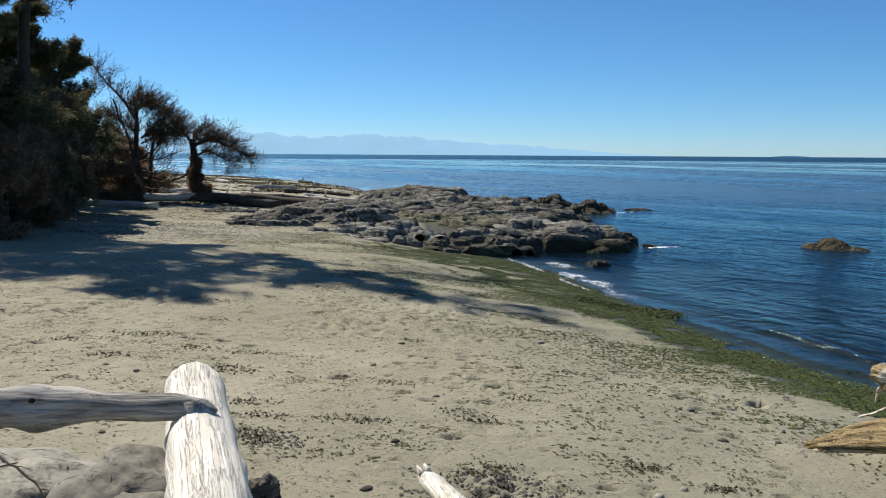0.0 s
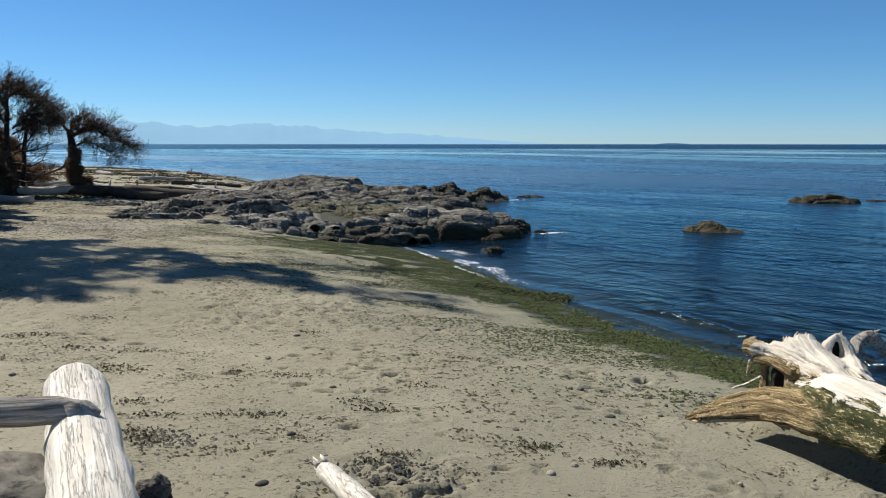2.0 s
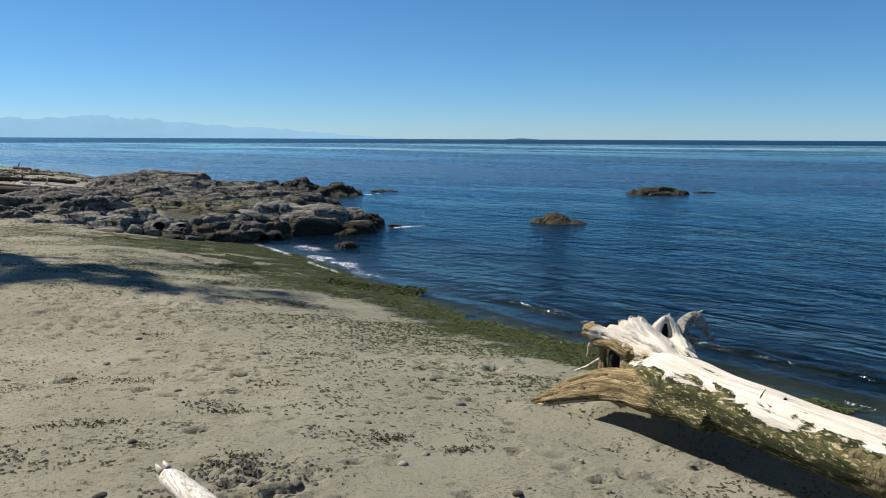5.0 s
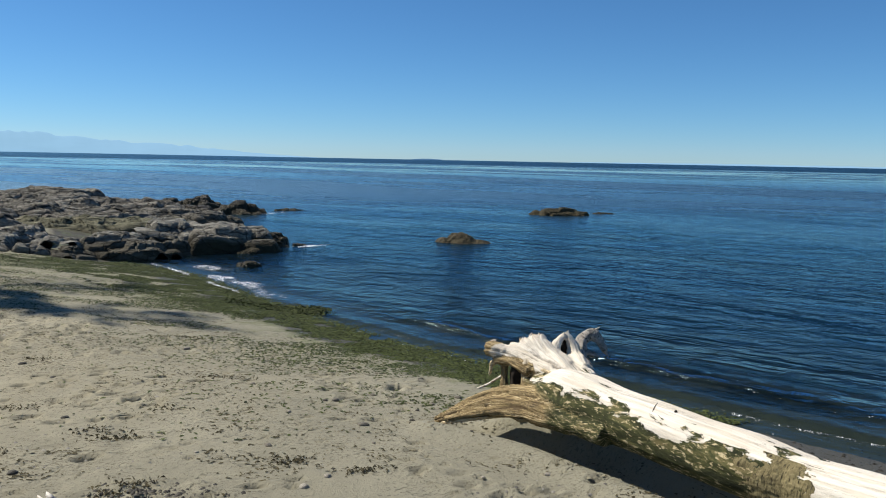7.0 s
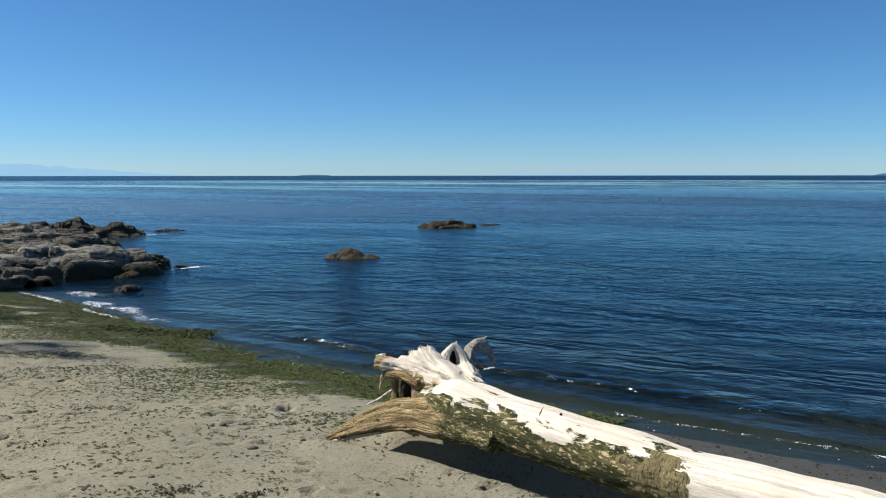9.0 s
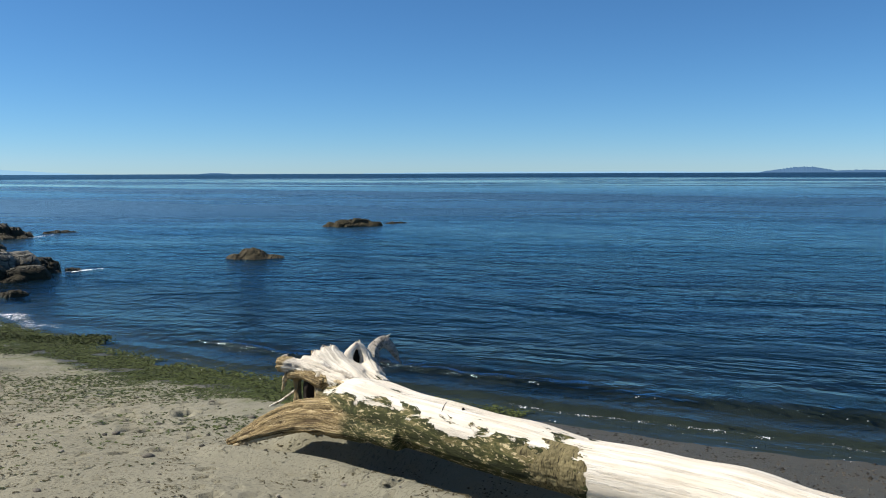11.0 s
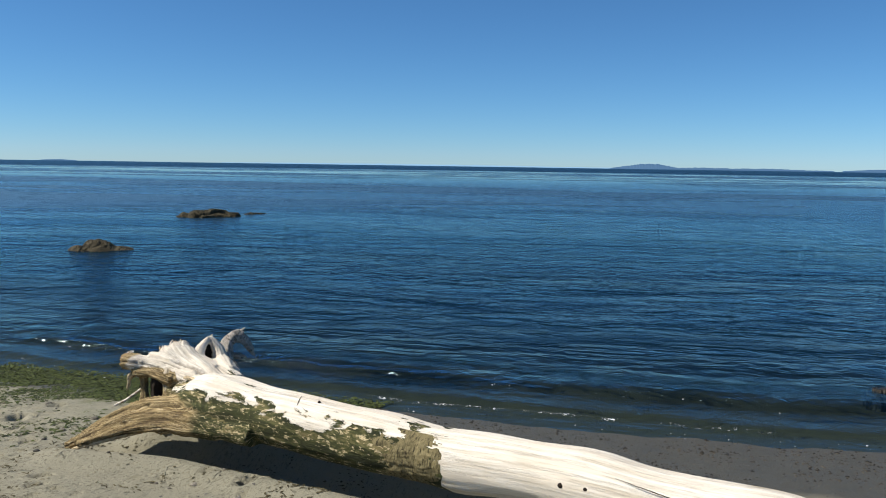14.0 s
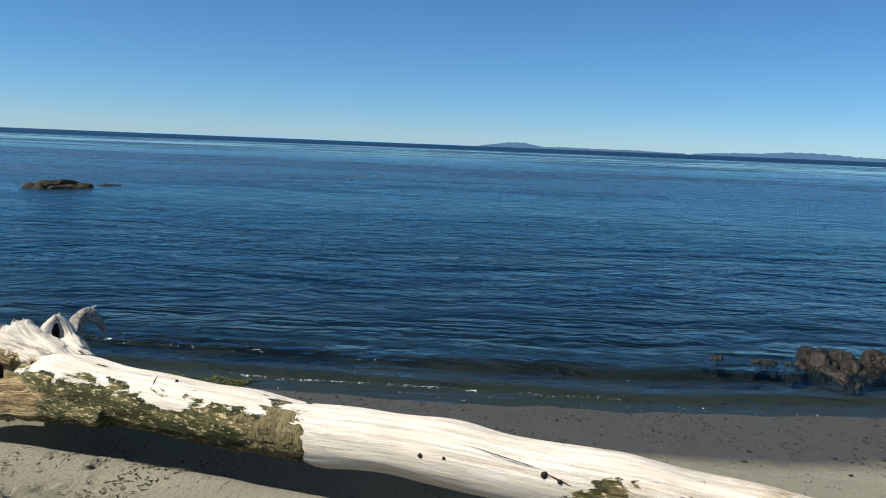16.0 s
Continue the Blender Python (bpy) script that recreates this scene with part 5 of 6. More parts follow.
# ---------------------------------------------------------------- beached logs by the trees
logs = [((-11.5, 27.2), (-7.2, 28.0), 0.17, GREY_LOG, "grey driftwood log on the upper beach"),
        ((-7.4, 28.9), (-2.4, 28.0), 0.21, OLD_LOG, "long dark driftwood log on the sand"),
        ((-8.6, 30.2), (-4.5, 30.8), 0.13, OLD_LOG, "dark driftwood log on the sand"),
        ((-9.8, 33.2), (-7.0, 31.6), 0.10, GREY_LOG, "pale driftwood log on the upper beach"),
        ((-6.2, 34.4), (-4.6, 32.8), 0.08, GREY_LOG, "pale driftwood pole on the upper beach"),
        ((-12.5, 31), (-10.6, 33.2), 0.15, GREY_LOG, "grey driftwood log by the trees"),
        ((-13.0, 24.6), (-8.6, 23.6), 0.15, GREY_LOG, "grey driftwood log in the trees' shade"),
        ((-6.3, 35.5), (-3.0, 34.8), 0.08, GREY_LOG, "thin pale driftwood pole on the sand"),
        ((-9.4, 27.9), (-5.6, 26.9), 0.20, OLD_LOG, "thick dark driftwood log on the sand"),
        ((-9.6, 40.0), (-8.0, 42.5), 0.10, GREY_LOG, "pale driftwood log on the far strand"),
        ((-7.4, 44.5), (-6.2, 43.6), 0.09, OLD_LOG, "dark driftwood log on the far strand"),
        ((-13.5, 47.0), (-12.2, 45.0), 0.12, GREY_LOG, "pale driftwood log on the far strand"),
        ((-9.5, 52.0), (-8.4, 50.5), 0.10, OLD_LOG, "dark driftwood log on the far strand"),
        ((-7.6, 37.5), (-4.6, 38.6), 0.12, OLD_LOG, "dark driftwood pole on the far strand")]
for k, ((ax, ay), (bx, by), r, mt, lab) in enumerate(logs):
    base = Vector((ax, ay, 0))
    za, zb = gz(ax, ay) + r * 0.8, gz(bx, by) + r * 0.8
    ob = thing("beached_log", base, lab, "driftwood log", "beached logs")
    q = bend((ax, ay, za), (bx, by, zb), 18, 0.12, k)
    v, f = tube([p - base for p in q], [r * (1 - 0.35 * i / 17) for i in range(18)], 14, 0.2, 3.0, 70 + k)
    part("trunk", v, f, mt, ob)
    v, f = tube([q[5] - base, q[5] - base + Vector((0.1, -0.05, 0.28))], [0.05, 0.02], 7, 0.2, 5, k)
    part("snag", v, f, mt, ob)

# ---------------------------------------------------------------- trees


def limbs(start, way, length, radius, depth, rnd, out, tips, spread=0.7, droop=0.0, kids=4):
    """Grows a limb and its side limbs; out: (points, radii, level); tips: places and directions for needles."""
    p, d = Vector(start), Vector(way).normalized()
    n = 6 if depth > 1 else 4
    path, rr = [p.copy()], [radius]
    for k in range(1, n + 1):
        d = (d + Vector((rnd.uniform(-1, 1), rnd.uniform(-1, 1), rnd.uniform(-1, 1))) * 0.20 + Vector((0, 0, -droop * 0.1))).normalized()
        p = p + d * (length / n)
        path.append(p.copy())
        rr.append(radius * (1 - 0.8 * k / n))
        if depth > 0 and k > 1 or depth == 1:
            for _ in range(kids if k > 1 else 1):
                side = Vector((rnd.uniform(-1, 1), rnd.uniform(-1, 1), rnd.uniform(-0.6, 0.9)))
                limbs(p, d * (1 - spread) + side.normalized() * spread, length * rnd.uniform(0.28, 0.5), rr[-1] * 0.55, depth - 1, rnd, out, tips, spread, droop, kids if depth > 1 else max(1, kids - 1))
        if depth <= 1:
            tips.append((p.copy(), d.copy()))
    out.append((path, rr, depth))


def thin_limbs(paths, origin):
    """Fine twigs as three-sided rods, joined."""
    verts, faces, o = [], [], 0
    ring = np.array([(1, 0, -0.5), (-0.5, 0.87, 0), (-0.5, -0.87, 0.5)])
    by_len = {}
    for path, rr in paths:
        by_len.setdefault(len(path), []).append((path, rr))
    for n_, group in by_len.items():
        p = np.array([[tuple(q) for q in path] for path, _ in group]) - np.array(origin)
        r = np.array([rr for _, rr in group])
        v = p[:, :, None, :] + ring[None, None] * np.maximum(r, 0.004)[:, :, None, None]
        verts.append(v.reshape(-1, 3))
        base = o + np.arange(len(group))[:, None, None, None] * n_ * 3
        k, s = np.arange(n_ - 1)[None, :, None, None], np.arange(3)[None, None, :, None]
        q = np.concatenate([base + k * 3 + s, base + k * 3 + (s + 1) % 3, base + (k + 1) * 3 + (s + 1) % 3, base + (k + 1) * 3 + s], -1)
        faces.append(q.reshape(-1, 4))
        o += len(group) * n_ * 3
    return np.concatenate(verts), np.concatenate(faces)


def needle_cloud(tips, rnd, per, size, origin):
    """Tufts of narrow blades round the twig ends."""
    r = np.random.default_rng(rnd.randrange(10 ** 6))
    p = np.repeat(np.array([tuple(q - origin) for q, _ in tips]), per, 0)
    d = np.repeat(np.array([tuple(q) for _, q in tips]), per, 0)
    n_ = len(p)
    w = d * 0.5 + r.normal(0, 1, (n_, 3)) * np.array([1, 1, 0.8])
    w /= np.linalg.norm(w, axis=1, keepdims=True)
    s = np.cross(w, r.uniform(-1, 1, (n_, 3)))
    s /= np.linalg.norm(s, axis=1, keepdims=True) + 1e-6
    l_, b_ = size * r.uniform(0.6, 1.4, (n_, 1)), size * r.uniform(0.07, 0.15, (n_, 1))
    a = p + r.normal(0, 0.5, (n_, 3)) * size
    verts = np.stack([a - s * b_, a + s * b_, a + w * l_ * 0.7 + s * b_ * 0.7, a + w * l_, a + w * l_ * 0.6 - s * b_ * 0.8], 1)
    return verts.reshape(-1, 3), np.arange(n_ * 5).reshape(-1, 5)


def tree(name, place, height, lean, seed, label, live=True, brown=False, first=0.25, reach=0.32, tiers=16, droop=0.3, per=4, size=0.16, girth=None, kids=3, boughs=()):
    rnd = random.Random(seed)
    base = Vector(on_sand(*place, -0.08))
    ob = thing(name, base, label, "tree")
    girth = girth or height * 0.018 + 0.04
    top = base + Vector((lean[0], lean[1], height))
    stem = bend(base, top, 14, height * 0.04, seed)
    v, f = tube([p - base for p in stem], [girth * (1 - 0.88 * k / 13) for k in range(14)], 12, 0.15, 3, seed)
    part("trunk", v, f, BARK if live else DEAD, ob)
    out, tips = [], []
    for k in range(tiers):
        t = first + (1 - first) * (k + rnd.uniform(0, 0.8)) / tiers
        i = min(12, int(t * 13))
        p = stem[i].lerp(stem[i + 1], t * 13 - i)
        a = rnd.uniform(0, 2 * math.pi)
        l_ = height * reach * (1.12 - 0.8 * t) * rnd.uniform(0.7, 1.25)
        limbs(p, (math.cos(a), math.sin(a), rnd.uniform(-0.05, 0.45)), l_, girth * 0.34 * (1.1 - t), 2, rnd, out, tips, 0.62, droop, kids)
    for t, bearing, l_ in boughs:
        i = min(12, int(t * 13))
        p = stem[i].lerp(stem[i + 1], t * 13 - i)
        a = radians(bearing)
        limbs(p, (math.sin(a), math.cos(a), 0.05), l_, girth * 0.2, 2, rnd, out, tips, 0.5, droop, kids)
    pieces = [tube([q - base for q in path], rr, 5 if lev > 0 else 3, cap=False) for path, rr, lev in out if lev > 0]
    v, f = merge(pieces)
    part("limb_mass", v, f, BARK if live else DEAD, ob)["kind"] = "stuff"
    rods = [(path, rr) for path, rr, lev in out if lev == 0]
    if rods:
        v, f = thin_limbs(rods, base)
        part("twig_tangle", v, f, BARK if live else DEAD, ob)["kind"] = "stuff"
    if live or brown:
        v, f = needle_cloud(tips, rnd, per, size, base)
        part("crown", v, f, BROWN_LEAF if brown else NEEDLES, ob, round_=False)["kind"] = "stuff"
    return ob


def windswept(name, place, seed, label, trunks, spines):
    """A dead tree of given trunks and main limbs; each main limb bears many fine twigs."""
    rnd = random.Random(seed)
    base = Vector(on_sand(*place, -0.06))
    ob = thing(name, base, label, "tree")

    def path_of(pts, n=12):
        pts = [Vector((x, y, gz(x, y) - 0.06 if z is None else z)) for x, y, z in pts]
        out = []
        for k in range(n + 1):
            t = k / n * (len(pts) - 1)
            i = min(int(t), len(pts) - 2)
            out.append(pts[i].lerp(pts[i + 1], t - i))
        for _ in range(3):
            out = [out[0]] + [(out[i - 1] + out[i] * 2 + out[i + 1]) / 4 for i in range(1, n)] + [out[-1]]
        return [p + noise.noise_vector(p * 1.7 + Vector((seed, 0, 0))) * 0.07 * (k > 0) for k, p in enumerate(out)]

    for pts, r in trunks:
        q = path_of(pts)
        v, f = tube([p - base for p in q], [r * (1 - 0.6 * k / 12) for k in range(13)], 10, 0.25, 4, seed)
        part("trunk", v, f, BARK, ob)
    fine = []
    for pts, r, count in spines:
        q = path_of(pts)
        v, f = tube([p - base for p in q], [r * (1 - 0.75 * k / 12) for k in range(13)], 7, 0.2, 4, seed)
        part("limb", v, f, DEAD, ob)
        for _ in range(int(count * 3.4)):
            k = rnd.uniform(1.5, 12)
            p = q[int(k)]
            d = (q[min(12, int(k) + 1)] - q[max(0, int(k) - 1)]).normalized()
            way = d * 0.8 + Vector((rnd.gauss(0.25, 0.6), rnd.gauss(0, 0.7), rnd.gauss(0.10, 0.6)))
            out, tips = [], []
            limbs(p, way, rnd.uniform(0.20, 0.70), 0.012, 1, rnd, out, tips, 0.55, 0.1, 4)
            fine += [(path, rr) for path, rr, lev in out]
    v, f = thin_limbs(fine, base)
    part("twig_tangle", v, f, DEAD, ob, round_=False)["kind"] = "stuff"
    ends = [(path[-1], (path[-1] - path[-2]).normalized()) for path, rr in fine[::2]]
    v, f = needle_cloud(ends, rnd, 2, 0.06, base)
    part("dry_foliage", v, f, BROWN_LEAF, ob, "sparse dry brown needles", round_=False)["kind"] = "stuff"
    return ob


T_LIVE = "dark shaded conifer with a ragged crown at the beach edge"
tree("conifer_tree", (-9.55, 17.6), 14.2, (0.5, 1.3), 1, "tall dark pine with sparse ragged boughs at the beach edge", tiers=22, reach=0.15, first=0.42, per=7, size=0.09, girth=0.15, kids=2, boughs=[(0.363, 92, 1.0), (0.39, -60, 1.2), (0.80, 75, 2.6), (0.9, 110, 2.2)])
tree("conifer_tree", (-10.6, 19.6), 5.2, (0.1, 0.2), 2, T_LIVE, tiers=30, reach=0.29, first=0.08, per=9, size=0.085)
tree("conifer_tree", (-10.6, 21.9), 4.5, (0.1, 0.0), 3, T_LIVE, tiers=28, reach=0.33, first=0.08, per=9, size=0.085)
tree("conifer_tree", (-10.1, 17.4), 6.0, (0.1, 0.1), 16, T_LIVE, tiers=32, reach=0.25, first=0.06, per=9, size=0.085)
tree("conifer_tree", (-12.8, 18.6), 11.5, (0.2, 0.2), 4, T_LIVE, tiers=26, reach=0.22, first=0.15, per=6, size=0.10, kids=2)
tree("conifer_tree", (-13.2, 15.4), 11.0, (0.2, 0.0), 5, T_LIVE, tiers=26, reach=0.24, first=0.15, per=6, size=0.10, kids=2)
tree("conifer_tree", (-11.0, 16.4), 10.2, (0.6, 0.0), 17, T_LIVE, tiers=28, reach=0.30, first=0.45, per=7, size=0.10, kids=2)
tree("conifer_tree", (-11.9, 24.6), 3.4, (0.2, 0.0), 19, T_LIVE, tiers=24, reach=0.42, first=0.05, per=8, size=0.085)
tree("brown_shrub", (-8.9, 16.0), 3.4, (-0.4, 0.1), 6, "brown half-dead conifer shrub at the beach edge", brown=True, tiers=18, reach=0.30, first=0.03, per=8, size=0.10)
tree("brown_shrub", (-9.6, 18.8), 3.0, (0.1, 0.1), 13, "dark brown half-dead shrub under the pines", brown=True, tiers=16, reach=0.40, first=0.03, per=8, size=0.10)
tree("brown_shrub", (-11.6, 28.6), 1.9, (0.1, 0.1), 14, "dark brown shrub behind the beached logs", brown=True, tiers=14, reach=0.55, first=0.04, per=8, size=0.10)
tree("brown_shrub", (-13.2, 30.5), 2.4, (0.1, 0.1), 15, "dark brown shrub behind the beached logs", brown=True, tiers=14, reach=0.55, first=0.04, per=8, size=0.10)
windswept("dead_tree", (-10.5, 27.3), 8, "bare dead conifer, wind-bent, with tangled grey-brown twigs",
          [([(-10.5, 27.3, None), (-10.6, 27.3, 2.4), (-10.55, 27.4, 4.1)], 0.13), ([(-10.4, 27.3, None), (-10.7, 27.2, 2.6), (-11.3, 27.2, 4.2)], 0.07),
           ([(-10.3, 27.4, None), (-10.1, 27.4, 2.5), (-9.7, 27.4, 3.6)], 0.08)],
          [([(-10.6, 27.3, 3.6), (-11.2, 27.3, 4.5), (-11.7, 27.3, 5.0), (-11.95, 27.3, 5.3)], 0.05, 20), ([(-10.5, 27.3, 3.0), (-11.0, 27.2, 3.4), (-11.6, 27.1, 3.7)], 0.04, 40), ([(-10.4, 27.3, 2.9), (-9.9, 27.3, 3.1), (-9.2, 27.3, 3.0)], 0.04, 44), ([(-10.6, 27.3, 3.8), (-10.3, 27.4, 4.1), (-9.7, 27.4, 3.85), (-9.1, 27.4, 3.4)], 0.06, 46),
           ([(-10.55, 27.3, 3.5), (-10.9, 27.6, 4.1), (-10.4, 27.8, 4.3), (-9.9, 27.8, 4.0)], 0.05, 40), ([(-10.2, 27.3, 3.0), (-9.8, 27.2, 3.5), (-9.3, 27.1, 3.2)], 0.04, 26),
           ([(-10.5, 27.3, 2.4), (-11.2, 27.2, 2.6), (-11.9, 27.1, 2.5)], 0.035, 7), ([(-10.4, 27.3, 2.1), (-9.8, 27.2, 2.15), (-9.2, 27.1, 2.4)], 0.035, 6),
           ([(-10.5, 27.3, 1.9), (-11.0, 27.1, 2.0), (-11.6, 27.0, 1.9)], 0.03, 6), ([(-10.4, 27.3, 2.7), (-9.9, 27.2, 2.9), (-9.5, 27.2, 2.7)], 0.03, 7),
           ([(-10.5, 27.3, 1.5), (-11.1, 27.2, 1.55), (-11.8, 27.1, 1.75)], 0.045, 3), ([(-10.45, 27.3, 1.75), (-9.9, 27.2, 1.7), (-9.3, 27.1, 1.9)], 0.04, 3), ([(-10.5, 27.3, 2.2), (-11.0, 27.1, 2.3), (-11.5, 27.0, 2.6)], 0.04, 4),
           ([(-10.5, 27.3, 1.2), (-10.0, 27.1, 1.15), (-9.5, 27.0, 1.35)], 0.045, 2), ([(-10.5, 27.3, 2.6), (-11.1, 27.2, 3.0), (-11.4, 27.2, 3.4)], 0.04, 8), ([(-10.3, 27.3, 2.3), (-9.9, 27.2, 2.5), (-9.6, 27.1, 2.9)], 0.04, 8)])
windswept("dead_tree", (-8.9, 28.5), 10, "dead wind-bent tree with thick trunk leaning seaward",
          [([(-8.9, 28.5, None), (-8.95, 28.5, 2.0), (-9.05, 28.5, 2.9)], 0.22)],
          [([(-9.05, 28.5, 2.8), (-9.4, 28.5, 3.2), (-9.9, 28.5, 3.6)], 0.05, 22), ([(-9.0, 28.5, 2.7), (-8.3, 28.4, 2.95), (-7.5, 28.4, 2.55), (-6.75, 28.3, 2.2)], 0.07, 44), ([(-10.4, 27.4, 1.5), (-9.7, 27.6, 1.30), (-9.2, 28.0, 1.55), (-8.9, 28.4, 1.9)], 0.06, 8),
           ([(-9.0, 28.5, 2.6), (-8.6, 28.6, 3.0), (-8.1, 28.6, 3.0), (-7.6, 28.6, 2.8)], 0.05, 30), ([(-9.0, 28.5, 2.7), (-8.9, 28.3, 3.1), (-8.4, 28.2, 3.3)], 0.04, 20),
           ([(-8.95, 28.5, 2.3), (-8.4, 28.3, 2.5), (-7.8, 28.2, 2.2), (-7.4, 28.2, 1.9)], 0.04, 26)])
tree("brown_shrub", (-8.9, 28.2), 1.6, (0.1, 0.0), 11, "brown leafy shrub round a dead trunk", brown=True, tiers=14, reach=0.26, first=0.05, per=7, size=0.08)
tree("brown_shrub", (-11.0, 26.9), 1.2, (0.1, 0.1), 18, "dark brown shrub at the dead tree's foot", brown=True, tiers=18, reach=0.45, first=0.03, per=6, size=0.08)
tree("brown_shrub", (-11.2, 25.6), 2.2, (0.1, 0.1), 12, "dark brown shrub under the dead trees", brown=True, tiers=16, reach=0.5, first=0.04, per=7, size=0.08)

# ---------------------------------------------------------------- seaweed, wrack, pebbles, foam


def litter(name, count, where, length, width, lift, material, label, category, seed, curl=0.5):
    """Small curled blades lying on the sand."""
    r = np.random.default_rng(seed)
    x, y = where(r, count)
    z = np.maximum(ground_z(x, y), 0.005)
    n_ = len(x)
    a = r.uniform(0, 2 * np.pi, n_)
    l_ = r.uniform(0.5, 1.5, n_) * length
    w = r.uniform(0.5, 1.4, n_) * width
    dx, dy = np.cos(a), np.sin(a)
    verts = np.zeros((n_, 6, 3))
    for k, (s, t, h) in enumerate([(-1, -1, 0), (-1, 1, 0.2), (0, 1, 1.0), (1, 1, 0.3), (1, -1, 0), (0, -1, 0.5)]):
        k_ = curl * r.uniform(-0.6, 0.6, n_)
        verts[:, k, 0] = x + dx * l_ * s * 0.5 - dy * w * t * 0.5 + k_ * w
        verts[:, k, 1] = y + dy * l_ * s * 0.5 + dx * w * t * 0.5 - k_ * w
        verts[:, k, 2] = z + 0.003 + lift * h * r.uniform(0.2, 1.3, n_)
    o = np.arange(n_)[:, None] * 6
    faces = np.concatenate([o + np.array([[0, 5, 2, 1]]), o + np.array([[5, 4, 3, 2]])])
    ob = solid(name, verts.reshape(-1, 3), faces, material, False)
    return tagged(ob, label, category, kind="stuff")


def band(r, count):
    """Along the water's edge: narrow by the log, wide by the rocks."""
    x, y = r.uniform(-4, 6.2, count * 6), r.uniform(5.2, 18.6, count * 6)
    d = inland(x, y)
    wide = 0.95 + 1.5 * smooth(9.5, 15.5, y)
    p = smooth(-0.35, 0.1, d) * (1 - smooth(wide * 0.55, wide * 1.15, d)) * smooth(0.42, 0.57, fbm(x * 2.2, y * 2.9, 4, 91) + 0.20 * (1 - smooth(0.2, 0.8, d)))
    keep = r.uniform(0, 1, len(x)) < p
    return x[keep][:count], y[keep][:count]


def strewn(r, count):
    x, y = r.uniform(-8, 5.2, count * 8), 3.2 + r.uniform(0, 1, count * 8) ** 1.3 * 17
    d = inland(x, y)
    p = smooth(0.7, 1.6, d) * smooth(0.38, 0.66, fbm(x * 0.9 + y * 0.3, y * 1.3, 4, 55)) * smooth(0.44, 0.66, fbm(x * 5, y * 7, 2, 57))
    keep = r.uniform(0, 1, len(x)) < p
    return x[keep][:count], y[keep][:count]


litter("seaweed", 90000, band, 0.046, 0.015, 0.009, WEED, "dark green seaweed washed up along the water", "seaweed", 2)
litter("beach_wrack", 16000, strewn, 0.026, 0.009, 0.004, WRACK, "dry dark seaweed scraps strewn over the sand", "seaweed", 3)


def scraps(r, count):
    """Green flecks thinning out up the beach."""
    x, y = r.uniform(-7, 6, count * 8), r.uniform(5.0, 19, count * 8)
    d = inland(x, y)
    p = smooth(0.2, 0.8, d) * np.exp(-np.clip(d - 0.6, 0, 9) / (0.9 + 1.1 * smooth(8, 13, y))) * smooth(0.38, 0.62, fbm(x * 0.9, y * 2.0, 4, 95))
    keep = r.uniform(0, 1, len(x)) < p
    return x[keep][:count], y[keep][:count]


litter("seaweed_scraps", 70000, scraps, 0.036, 0.012, 0.006, WEED, "green and brown seaweed scraps scattered up the sand", "seaweed", 8)


def spit(r, count):
    t = r.uniform(0, 1, count)
    return 2.3 + 1.2 * t + r.normal(0, 0.10, count), 12.5 - 0.85 * t + r.normal(0, 0.16, count)


litter("weed_spit", 3600, spit, 0.06, 0.018, 0.022, WEED, "dark green-brown seaweed heap reaching into the water", "seaweed", 9)


CLUMPS = [(-1.22, 4.92), (-1.16, 4.86), (-1.10, 4.76), (-1.28, 4.98), (-1.90, 6.55), (-1.75, 6.42), (-3.57, 7.27), (-2.96, 6.78), (-2.95, 7.68), (-2.74, 7.73), (-2.30, 7.21), (-2.56, 8.55), (-1.78, 7.16), (-0.51, 5.19), (-1.41, 5.57),
          (-1.26, 5.27), (-0.75, 5.22), (-0.38, 6.21), (0.15, 5.47), (0.27, 5.30), (0.60, 5.92), (1.17, 6.97), (0.33, 4.43), (0.19, 4.29),
          (1.26, 4.57), (1.62, 4.28), (-0.76, 6.36), (-3.93, 9.92), (-2.75, 9.58), (-0.31, 7.99), (1.19, 9.18)]


def clumped(r, count):
    c = np.array(CLUMPS)[r.integers(0, len(CLUMPS), count)]
    s = 0.012 + 0.009 * c[:, 1]
    return c[:, 0] + r.normal(0, 1, count) * s * 1.7, c[:, 1] + r.normal(0, 1, count) * s * 0.8


def far_strand(r, count):
    x, y = r.uniform(-26, -1, count * 6), r.uniform(25, 74, count * 6)
    d = inland(x, y)
    p = smooth(0.4, 1.5, d) * smooth(0.42, 0.66, fbm(x * 0.5, y * 0.5, 4, 101))
    keep = r.uniform(0, 1, len(x)) < p
    return x[keep][:count], y[keep][:count]


def tide_line(r, count):
    """Weed, bark and twigs on the sand before the rocks and under the trees."""
    x, y = r.uniform(-11, -1.5, count * 6), r.uniform(14.5, 27, count * 6)
    p = smooth(0.40, 0.62, fbm(x * 0.8, y * 1.6, 4, 111)) * smooth(1.5, 3.0, inland(x, y)) * smooth(14.5, 17.5, y)
    keep = r.uniform(0, 1, len(x)) < p
    return x[keep][:count], y[keep][:count]


litter("tide_litter", 9000, tide_line, 0.065, 0.018, 0.010, WRACK, "dry brown weed and bark scraps before the rocks", "seaweed", 23)
litter("strand_litter", 15000, far_strand, 0.22, 0.05, 0.05, WRACK, "dark twigs and weed strewn on the far strand", "driftwood litter", 21)
litter("wrack_clumps", 2100, clumped, 0.022, 0.007, 0.012, WRACK, "small clumps of dried dark seaweed on sand", "seaweed", 10)

